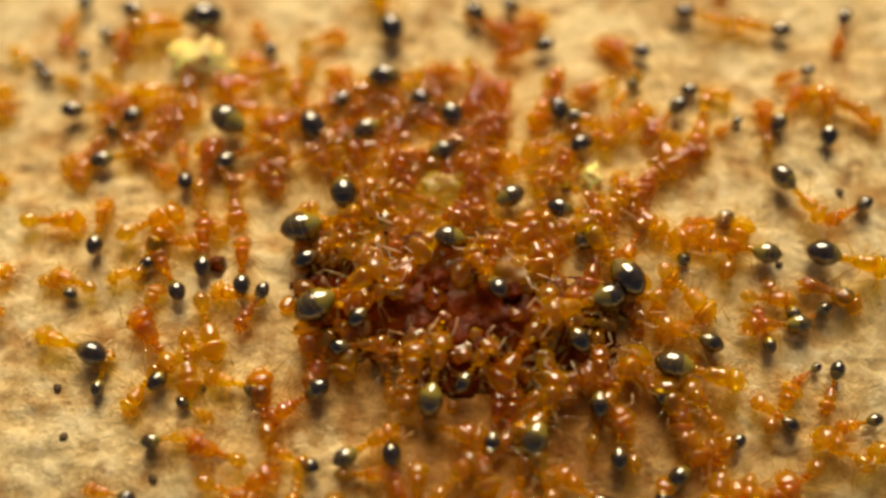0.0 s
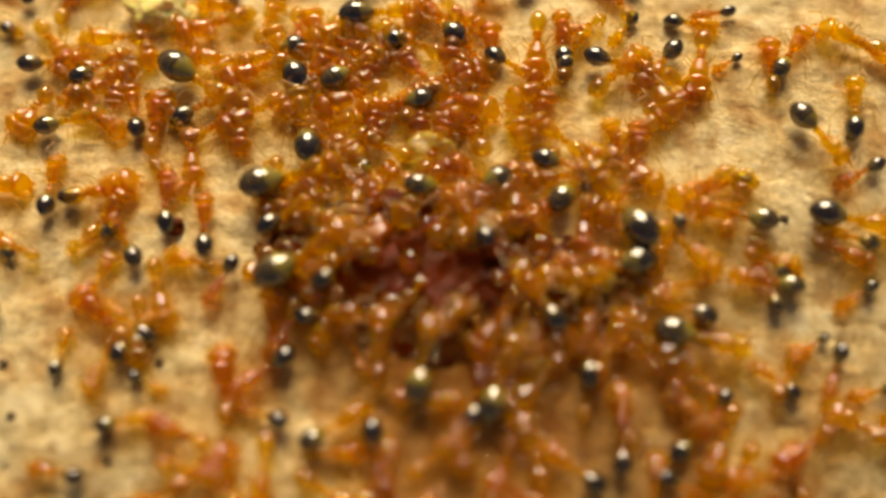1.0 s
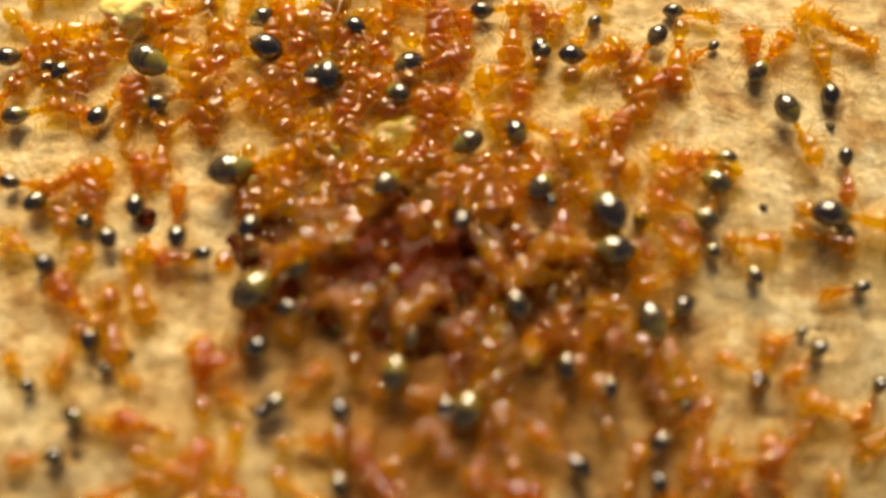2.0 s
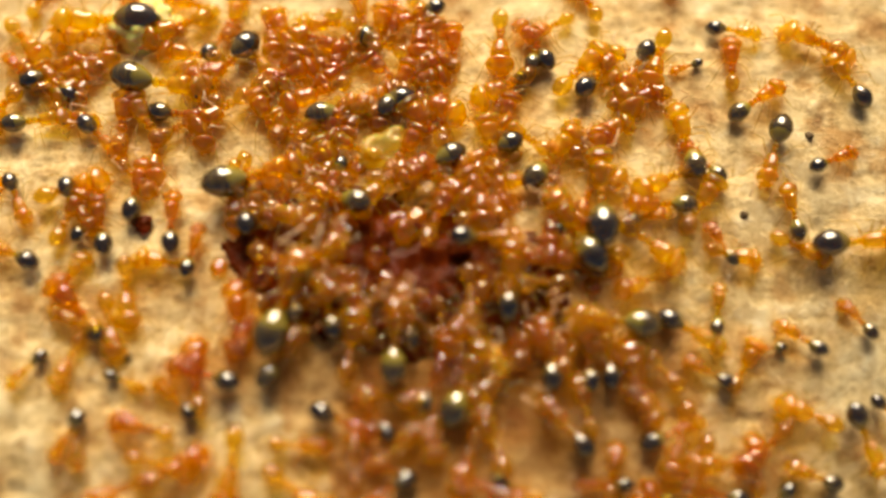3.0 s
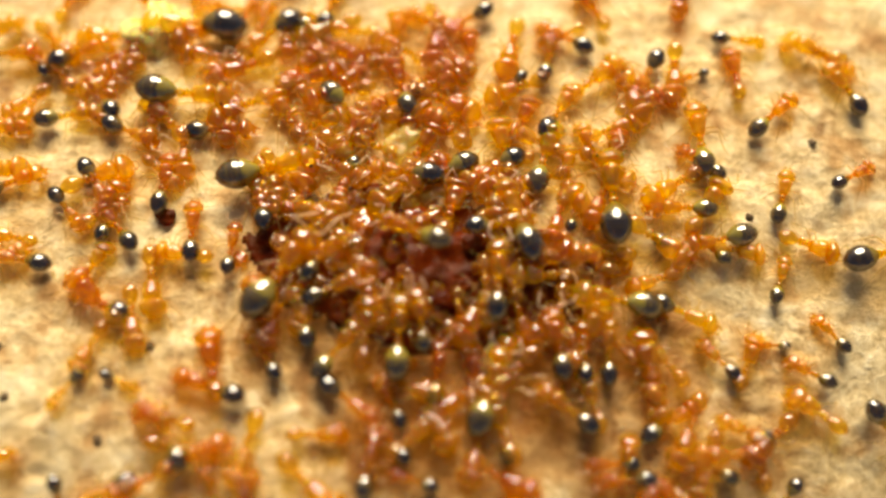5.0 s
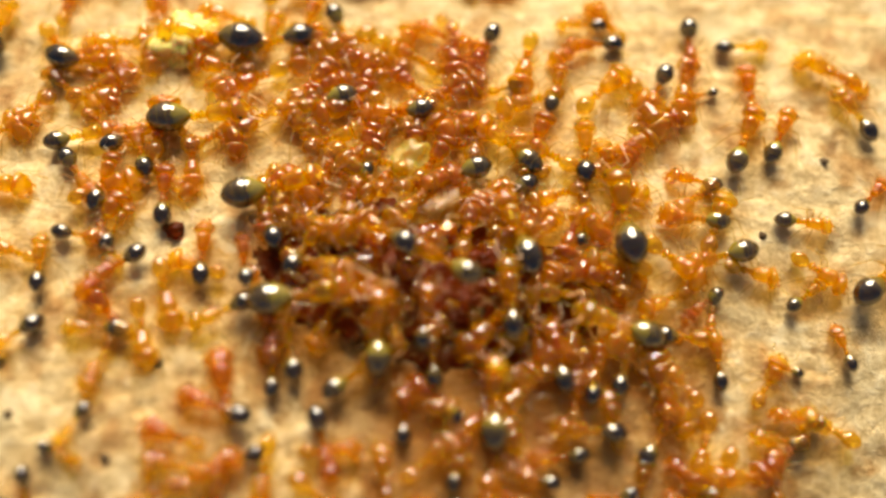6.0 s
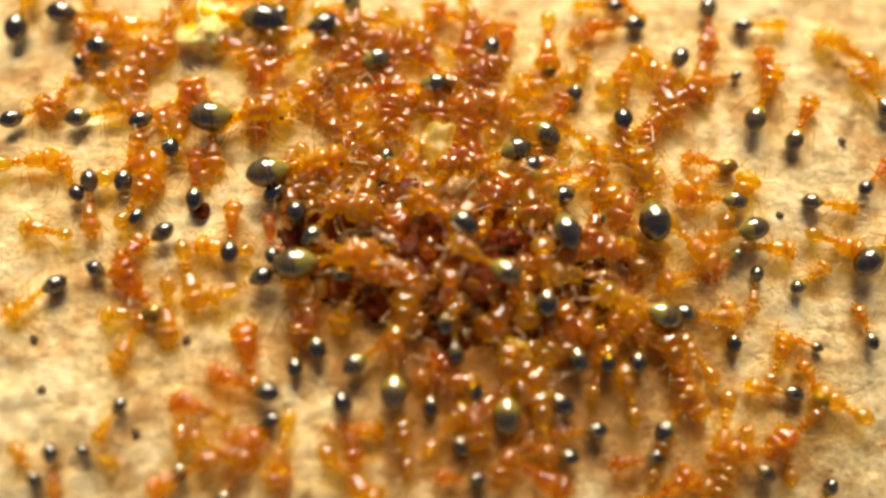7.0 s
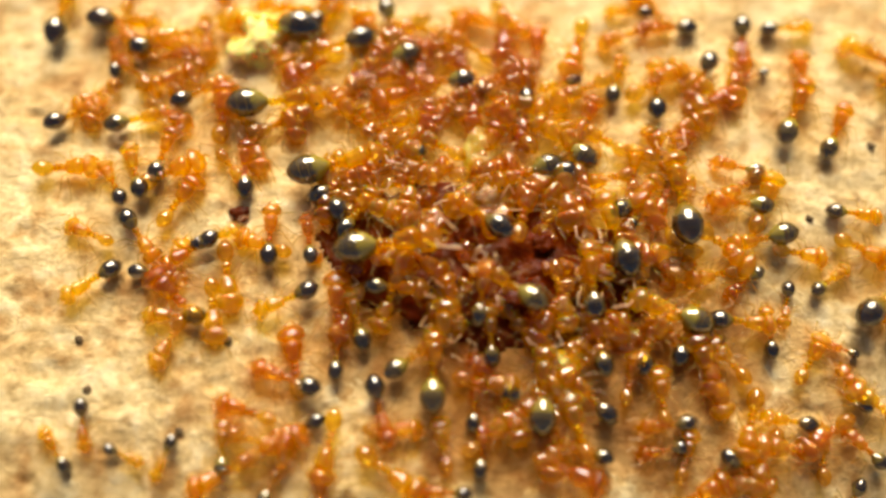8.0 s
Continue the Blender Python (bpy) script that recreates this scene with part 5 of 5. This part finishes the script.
    walk(ants[100], steps(SIZES[100], (0, 17.42, 15.31, 78), (0.5, 17.42, 15.31, 78), (1, 17.42, 15.31, 78), (1.5, 17.42, 15.31, 78), (3, 18.13, 16.02, -45), (3.5, 18.13, 16.02, -45), (4, 18.13, 16.02, -45), (4.5, 18.13, 16.02, -45), (6, 18.67, 17.48, -30), (6.5, 18.67, 17.48, -30), (7, 18.67, 17.48, -30), (7.5, 18.67, 17.48, -30), (8, 18.67, 17.48, -30)))
    walk(ants[101], steps(SIZES[101], (0, 20.97, 16.07, 161), (0.5, 20.97, 16.07, 161), (1, 20.97, 16.07, 161), (1.5, 20.97, 16.07, 161), (3, 20.97, 16.07, 161), (3.5, 20.97, 16.07, 161), (4, 20.97, 16.07, 161), (4.5, 20.97, 16.07, 161), (6, 21.36, 17.52, -15), (6.5, 21.36, 17.52, -15), (7, 21.36, 17.52, -15), (7.5, 21.36, 17.52, -15), (8, 21.36, 17.52, -15)))
    walk(ants[102], steps(SIZES[102], (0, 12.67, 16.56, -110), (0.5, 12.67, 16.56, -110), (1, 12.67, 16.56, -110), (1.5, 12.67, 16.56, -110), (3, 12.67, 16.56, -110), (3.5, 12.67, 16.56, -110), (4, 12.67, 16.56, -110), (4.5, 12.67, 16.56, -110), (6, 13.17, 17.43, -30), (6.5, 13.17, 17.43, -30), (7, 13.17, 17.43, -30), (7.5, 13.17, 17.43, -30), (8, 13.17, 17.43, -30)))
    walk(ants[103], steps(SIZES[103], (0, 3.32, 17.3, -117), (0.5, 3.32, 17.3, -117), (1, 3.31, 17.31, -117), (1.5, 3.31, 17.31, -117), (3, 3.31, 17.31, -117), (3.5, 3.31, 17.31, -117), (4, 3.31, 17.31, -117), (4.5, 3.31, 17.31, -117), (6, 3.31, 17.31, -117), (6.5, 3.31, 17.31, -117), (7, 3.31, 17.31, -117), (7.5, 3.31, 17.31, -117), (8, 3.31, 17.31, -117)))
    walk(ants[104], steps(SIZES[104], (0, -2.43, -11.49, 360), (0.5, -2.43, -11.49, 360), (1, -2.43, -11.49, 360), (1.5, -2.43, -11.49, 360), (3, -2.43, -2.99, 16), (3.5, -2.42, -3.16, 16), (4, -3.41, -3.54, 16), (4.5, -3.81, -3.56, 16), (6, -5.51, -4.28, 17), (6.5, -5.49, -4.43, 17), (7, -5.54, -4.36, 17), (7.5, -5.62, -4.28, 17), (8, -5.28, -3.91, 17)))
    walk(ants[105], steps(SIZES[105], (0, 3.18, -11.47, 330), (0.5, 3.18, -11.47, 330), (1, 3.18, -11.47, 330), (1.5, 3.18, -11.47, 330), (3, 4.43, -9.31, -117), (3.5, 3.73, -8.91, -117), (4, 3.77, -8.7, -117), (4.5, 3.68, -8.68, -117), (6, 5.24, -8.93, 75), (6.5, 5.24, -8.93, 75), (7, 5.24, -8.93, 75), (7.5, 5.24, -8.93, 75), (8, 5.24, -8.93, 75)))
    walk(ants[106], steps(SIZES[106], (0, -1.42, -11.64, 345), (0.5, -1.42, -11.64, 345), (1, -1.42, -11.64, 345), (1.5, -1.42, -11.64, 345), (3, -0.25, -7.29, 41), (3.5, -0.25, -7.29, 41), (4, -0.26, -7.29, 41), (4.5, -0.25, -7.29, 41), (6, -0.76, -7.05, -6), (6.5, -0.85, -7.05, -6), (7, -0.53, -6.9, -6), (7.5, -0.74, -6.96, -6), (8, -0.3, -7.56, -6)))
    walk(ants[107], steps(SIZES[107], (0, -0.76, -11.53, 330), (0.5, -0.76, -11.53, 330), (1, -0.76, -11.53, 330), (1.5, -0.76, -11.53, 330), (3, 0.49, -9.37, 119), (3.5, 0.49, -9.36, 119), (4, 1, -9.74, 119), (4.5, -0.76, -8.68, 68), (6, 1.35, -8.89, -4), (6.5, -0.47, -10.04, -4), (7, 0.74, -8.48, -4), (7.5, -0, -9.47, -4), (8, -0, -9.47, -4)))
    walk(ants[108], steps(SIZES[108], (0, -0.08, -11.56, 345), (0.5, -0.08, -11.56, 345), (1, -0.08, -11.56, 345), (1.5, -0.08, -11.56, 345), (3, 0.57, -9.14, 70), (3.5, 0.57, -9.14, 70), (4, -0.49, -10.37, 70), (4.5, 0.2, -10.07, 70), (6, 1.34, -9.99, 87), (6.5, 1.34, -9.99, 87), (7, 1.34, -9.99, 87), (7.5, -0.55, -10.01, 89), (8, -0.79, -10.62, 87)))
    walk(ants[109], steps(SIZES[109], (0, 21.95, -6.41, 90), (0.5, 21.95, -6.41, 90), (1, 21.95, -6.41, 90), (1.5, 21.95, -6.41, 90), (3, 19.95, -6.41, -155), (3.5, 19.95, -6.41, -155), (4, 19.96, -6.42, -155), (4.5, 19.96, -6.42, -155), (6, 22.96, -6.42, -90), (6.5, 22.96, -6.42, -90), (7, 22.96, -6.42, -90), (7.5, 22.96, -6.42, -90), (8, 22.96, -6.42, -90)))
    walk(ants[110], steps(SIZES[110], (0, 17.41, -11.36, 330), (0.5, 17.41, -11.36, 330), (1, 17.41, -11.36, 330), (1.5, 17.41, -11.36, 330), (3, 18.66, -9.19, 73), (3.5, 15.92, -8.35, 69), (4, 15.18, -7.85, 68), (4.5, 15.12, -7.88, 68), (6, 16.47, -7.13, 83), (6.5, 16.36, -7.39, 83), (7, 15.64, -6, 83), (7.5, 14.4, -7.11, 83), (8, 14.81, -7.3, 83)))
    walk(ants[111], steps(SIZES[111], (0, 15.74, -11.33, 330), (0.5, 15.74, -11.33, 330), (1, 15.74, -11.33, 330), (1.5, 15.74, -11.33, 330), (3, 16.74, -9.6, 135), (3.5, 16.74, -9.6, 135), (4, 16.75, -9.6, 135), (4.5, 16.75, -9.6, 135), (6, 17.33, -9.89, 150), (6.5, 17.32, -9.88, 150), (7, 17.33, -9.89, 150), (7.5, 17.33, -9.89, 150), (8, 17.32, -9.89, 150)))
    walk(ants[112], steps(SIZES[112], (0, 14.4, -11.35, 0), (0.5, 14.4, -11.35, 0), (1, 14.4, -11.35, 0), (1.5, 14.4, -11.35, 0), (3, 14.4, -9.85, 83), (3.5, 14.4, -9.85, 83), (4, 14.4, -9.84, 83), (4.5, 14.36, -9.59, 83), (6, 12.13, -9.13, 53), (6.5, 12.12, -9.13, 53), (7, 14.1, -9.29, 53), (7.5, 16.63, -8.41, 53), (8, 18.16, -8.64, 53)))
    walk(ants[113], steps(SIZES[113], (0, -25.91, 11.79, 270), (0.5, -25.91, 11.79, 270), (1, -25.91, 11.79, 270), (1.5, -25.91, 11.79, 270), (3, -22.35, 11.4, 285), (3.5, -22.35, 11.4, 285), (4, -22.35, 11.4, 285), (4.5, -22.35, 11.4, 285), (6, -20.91, 11.79, -8), (6.5, -20.91, 11.8, -8), (7, -21.13, 11.86, -8), (7.5, -20.88, 11.64, -8), (8, -21.26, 12.03, -8)))
    walk(ants[114], steps(SIZES[114], (0, -25.74, 10.87, 270), (0.5, -25.74, 10.87, 270), (1, -25.74, 10.87, 270), (1.5, -25.74, 10.87, 270), (3, -22.24, 10.87, 270), (3.5, -22.24, 10.87, 270), (4, -22.24, 10.87, 270), (4.5, -22.24, 10.87, 270), (6, -17.24, 10.87, -95), (6.5, -17.01, 10.23, -95), (7, -18.85, 12.48, -95), (7.5, -18.86, 12.48, -95), (8, -18.86, 12.48, -95)))
    walk(ants[115], steps(SIZES[115], (0, -24.87, 6.55, 270), (0.5, -24.87, 6.55, 270), (1, -24.87, 6.55, 270), (1.5, -24.87, 6.55, 270), (3, -21.34, 6.81, 255), (3.5, -21.34, 6.81, 255), (4, -21.34, 6.81, 255), (4.5, -21.34, 6.81, 255), (6, -20.37, 6.55, -64), (6.5, -20.37, 6.55, -64), (7, -20.37, 6.55, -64), (7.5, -20.27, 6.67, -64), (8, -20.35, 6.69, -64)))
    walk(ants[116], steps(SIZES[116], (0, 15.25, 20.2, 165), (0.5, 15.25, 20.2, 165), (1, 15.25, 20.2, 165), (1.5, 15.25, 20.2, 165), (3, 14.22, 16.34, 165), (3.5, 14.22, 16.34, 165), (4, 14.22, 16.34, 165), (4.5, 14.22, 16.34, 165), (6, 13.31, 12.96, 175), (6.5, 13.31, 12.96, 175), (7, 13.31, 12.96, 175), (7.5, 13.49, 12.21, 175), (8, 13.43, 12.21, 175)))
    walk(ants[117], steps(SIZES[117], (0, -23.31, -0.46, 270), (0.5, -23.31, -0.46, 270), (1, -23.31, -0.46, 270), (1.5, -23.31, -0.46, 270), (3, -19.81, -0.46, 270), (3.5, -19.81, -0.46, 270), (4, -19.81, -0.46, 270), (4.5, -19.81, -0.46, 270), (6, -16.81, -0.46, 4), (6.5, -17.04, 2.57, 16), (7, -16.84, 2.7, 29), (7.5, -16.83, 2.7, 29), (8, -16.83, 2.7, 29)))
    walk(ants[118], steps(SIZES[118], (0, -23.38, 0.99, 285), (0.5, -23.38, 0.99, 285), (1, -23.38, 0.99, 285), (1.5, -23.38, 0.99, 285), (3, -20.68, 3.32, 270), (3.5, -20.68, 3.32, 270), (4, -20.68, 3.32, 270), (4.5, -20.68, 3.32, 270), (6, -14.68, 3.32, -13), (6.5, -14.68, 3.32, -13), (7, -14.68, 3.32, -13), (7.5, -15.17, 3.97, -13), (8, -15.17, 3.97, -13)))
    walk(ants[119], steps(SIZES[119], (0, -7.78, -11.64, 360), (0.5, -7.78, -11.64, 360), (1, -7.78, -11.64, 360), (1.5, -7.78, -11.64, 360), (3, -10.62, -12.27, 345), (3.5, -10.62, -12.27, 345), (4, -10.62, -12.27, 345), (4.5, -10.62, -12.27, 345), (6, -7.78, -1.64, 112), (6.5, -7.92, -1.85, 112), (7, -8.09, -1.45, 112), (7.5, -7.6, -2.14, 112), (8, -7.82, -1.97, 112)))
    walk(ants[120], steps(SIZES[120], (0, 0.1, -11.63, 360), (0.5, 0.1, -11.63, 360), (1, 0.1, -11.63, 360), (1.5, 0.1, -11.63, 360), (3, -2.36, -12.3, 345), (3.5, -2.36, -12.3, 345), (4, -2.36, -12.3, 345), (4.5, -2.36, -12.3, 345), (6, 0.1, -3.13, -7), (6.5, 0.1, -3.13, -7), (7, 0.15, -3.4, -7), (7.5, 0.09, -3.17, -7), (8, 0.01, -2.95, -7)))
    walk(ants[121], steps(SIZES[121], (0, -6.99, -11.46, 360), (0.5, -6.99, -11.46, 360), (1, -6.99, -11.46, 360), (1.5, -6.99, -11.46, 360), (3, -8.15, -12.31, 345), (3.5, -8.15, -12.31, 345), (4, -8.15, -12.31, 345), (4.5, -8.15, -12.31, 345), (6, -6.99, -7.96, 111), (6.5, -7.44, -7.78, 111), (7, -7.44, -7.66, 111), (7.5, -7.37, -7.56, 111), (8, -7.23, -7.68, 111)))
    walk(ants[122], steps(SIZES[122], (0, -17.73, -11.21, 345), (0.5, -17.73, -11.21, 345), (1, -17.73, -11.21, 345), (1.5, -17.73, -11.21, 345), (3, -18.64, -9.02, 240), (3.5, -18.64, -9.02, 240), (4, -18.64, -9.02, 240), (4.5, -18.64, -9.02, 240), (6, -17.35, -9.77, 35), (6.5, -17.34, -9.77, 35), (7, -17.38, -9.88, 35), (7.5, -17.42, -9.64, 35), (8, -18.18, -9.36, 35)))
    walk(ants[123], steps(SIZES[123], (0, -9.75, -11.48, 330), (0.5, -9.75, -11.48, 330), (1, -9.75, -11.48, 330), (1.5, -9.75, -11.48, 330), (3, -10.25, -12.35, 330), (3.5, -10.25, -12.35, 330), (4, -10.25, -12.35, 330), (4.5, -10.25, -12.35, 330), (6, -9.25, -10.61, -30), (6.5, -9.25, -10.62, -30), (7, -9.25, -10.61, -30), (7.5, -9.31, -10.48, -30), (8, -9.28, -10.68, -30)))
    walk(ants[124], steps(SIZES[124], (0, 10.66, 20.47, 165), (0.5, 10.66, 20.47, 165), (1, 10.66, 20.47, 165), (1.5, 10.66, 20.47, 165), (3, 10.47, 16.26, 150), (3.5, 10.47, 16.26, 150), (4, 10.47, 16.26, 150), (4.5, 10.47, 16.26, 150), (6, 8.72, 13.23, 89), (6.5, 8.72, 13.22, 89), (7, 8.55, 13.17, 89), (7.5, 8.55, 13.17, 89), (8, 8.55, 13.17, 89)))
    walk(young[0], shuffle(0, -13.93, -0.08))
    walk(young[1], shuffle(1, -4.3, -2.78))
    walk(young[2], shuffle(2, -1.69, -3.22))
    walk(young[3], shuffle(3, -1.45, -2.02))
    walk(young[4], shuffle(4, 0.51, -6.11))
    walk(young[5], shuffle(5, 4.25, -9.85))
    walk(young[6], shuffle(6, -6.76, -10.28))
    walk(young[7], shuffle(7, -9.21, -8.69))
    walk(young[8], shuffle(8, -3.67, -10.05))
    walk(young[9], shuffle(9, -10.63, -7.06))
    walk(young[10], shuffle(10, -17.48, 11.46))
    walk(young[11], shuffle(11, -14.66, 9.12))
    walk(young[12], shuffle(12, -13.52, 11.12))
    walk(young[13], shuffle(13, -6.04, 7.19))
    walk(young[14], shuffle(14, -5.02, 8.47))
    walk(young[15], shuffle(15, -2.23, 5.61))
    walk(young[16], shuffle(16, -4.07, -0.43))
    walk(young[17], shuffle(17, -3.54, 4.98))
    walk(young[18], shuffle(18, 1.27, 9.45))
    walk(young[19], shuffle(19, 2.06, 7.51))
    walk(young[20], shuffle(20, 1.87, 12.49))
    walk(young[21], shuffle(21, -0.68, 12.15))
    walk(young[22], shuffle(22, 8.44, 5.72))
    walk(young[23], shuffle(23, 9.96, 6.34))
    walk(young[24], shuffle(24, 10.77, 7.88))
    walk(young[25], shuffle(25, 7.3, 4.52))
    walk(young[26], shuffle(26, 9.39, 3.99))
    walk(young[27], shuffle(27, 11.51, 0.23))
    walk(young[28], shuffle(28, 10.63, -1.12))
    walk(young[29], shuffle(29, 7.52, -0.28))
    walk(young[30], shuffle(30, 2.2, 2.18))
    walk(young[31], shuffle(31, 4.53, 2.05))
    walk(young[32], shuffle(32, 3.59, -2.4))
    walk(young[33], shuffle(33, 2.35, -3.34))
    walk(young[34], shuffle(34, 6.63, -3.12))
    walk(young[35], shuffle(35, 5.35, -3.89))
    walk(young[36], shuffle(36, 8.67, -3.72))
    walk(young[37], shuffle(37, 10.89, -6.04))
    walk(young[38], shuffle(38, 12.1, -7.9))
    walk(young[39], shuffle(39, 15.45, -4.18))
    walk(young[40], shuffle(40, 15.51, -8.03))
    walk(young[41], shuffle(41, 4.08, -5.56))
    walk(young[42], shuffle(42, 2.85, -5.12))
    walk(young[43], shuffle(43, 1.36, -7.5))
    walk(young[44], shuffle(44, -1.54, -8.23))
    walk(young[45], shuffle(45, -6.04, -3.22))
    walk(young[46], shuffle(46, -8.45, -4.67))
    walk(young[47], shuffle(47, -6.63, 3.77))
    walk(young[48], shuffle(48, -12, -3.18))
    walk(young[49], shuffle(49, -8.37, 9.45))
    walk(young[50], shuffle(50, -10.25, 0.17))
    walk(young[51], shuffle(51, -19.01, 4.13))
    walk(young[52], shuffle(52, -13.89, -1.65))
    walk(young[53], shuffle(53, 15.95, 9.87))
    walk(young[54], shuffle(54, 19.47, 10.91))
    walk(young[55], shuffle(55, 21.04, 10))
    walk(young[56], shuffle(56, 18.52, 0.51))
    walk(young[57], shuffle(57, 12.54, 9.17))
    walk(young[58], shuffle(58, 7.17, 11.46))
    walk(young[59], shuffle(59, -3.18, 2.72))
    walk(young[60], shuffle(60, -0.62, 2.7))
    walk(young[61], shuffle(61, -0.59, -0.69))
    walk(young[62], shuffle(62, 5.64, -1.26))
    walk(young[63], shuffle(63, -12.28, 7.51))
    walk(young[64], shuffle(64, -9.25, 6.87))
    walk(young[65], shuffle(65, -10.11, 10.45))
    walk(crumbs[0], hauled(0.9, (0, -13.4, 13.91), (0.5, -13.43, 13.59), (1, -13.06, 13.59), (1.5, -12.87, 13.07), (3.5, -11.93, 12.42), (4.5, -13.01, 12.44), (6.5, -11.5, 12.04), (7, -11.52, 11.68), (8, -10.96, 11.44)))
    walk(crumbs[1], hauled(0.6, (0, -0.27, 5.98), (0.5, -0.35, 5.69), (1, 0.31, 5.58), (1.5, 0.07, 5.59), (3.5, -0.4, 5.36), (4.5, -0.2, 5.53), (6.5, -0.61, 5.52), (7, -0.24, 5.48), (8, 0.12, 5.18)))
    walk(crumbs[2], hauled(0.5, (0, 6.98, 6.52), (0.5, 8.19, 2.42), (1, 7.53, -0.63), (1.5, 6.24, -3.53), (3.5, 4.28, -4.63), (4.5, 4.08, -4.86), (6.5, 3.04, -4.45), (7, 3.16, -4.55), (8, 3.81, -4.97)))
    walk(crumbs[3], hauled(0.0, (0, 2.95, 1.41), (0.5, 2.23, 0.91), (1, 2.05, 1.48), (1.5, 1.92, 2.81), (3.5, 1.82, 3.23), (4.5, 1.43, 3.1), (6.5, 0.75, 3.12), (7, 0.81, 3.21), (8, 0.61, 2.95)))
    crowd = random.Random(77)
    for number in range(66, len(young)):
        x = y = 0.0
        while math.hypot((x - 0.5) / 4.6, (y + 0.5) / 2.7) < 0.95:
            if number % 8 < 2:
                x = crowd.gauss(0.5, 6.0)
                y = crowd.gauss(1.0 - 0.15 * x, 3.6)
            elif number % 8 < 6:
                x, y = crowd.triangular(-22, 15, -7), crowd.gauss(8.6, 3.8)
            elif number % 16 == 14:
                x, y = crowd.gauss(9, 3), crowd.gauss(4, 3)
            else:
                x, y = crowd.uniform(-13, 18), crowd.gauss(-6.2, 2.8)
        walk(young[number], shuffle(number, x, y))


motions()
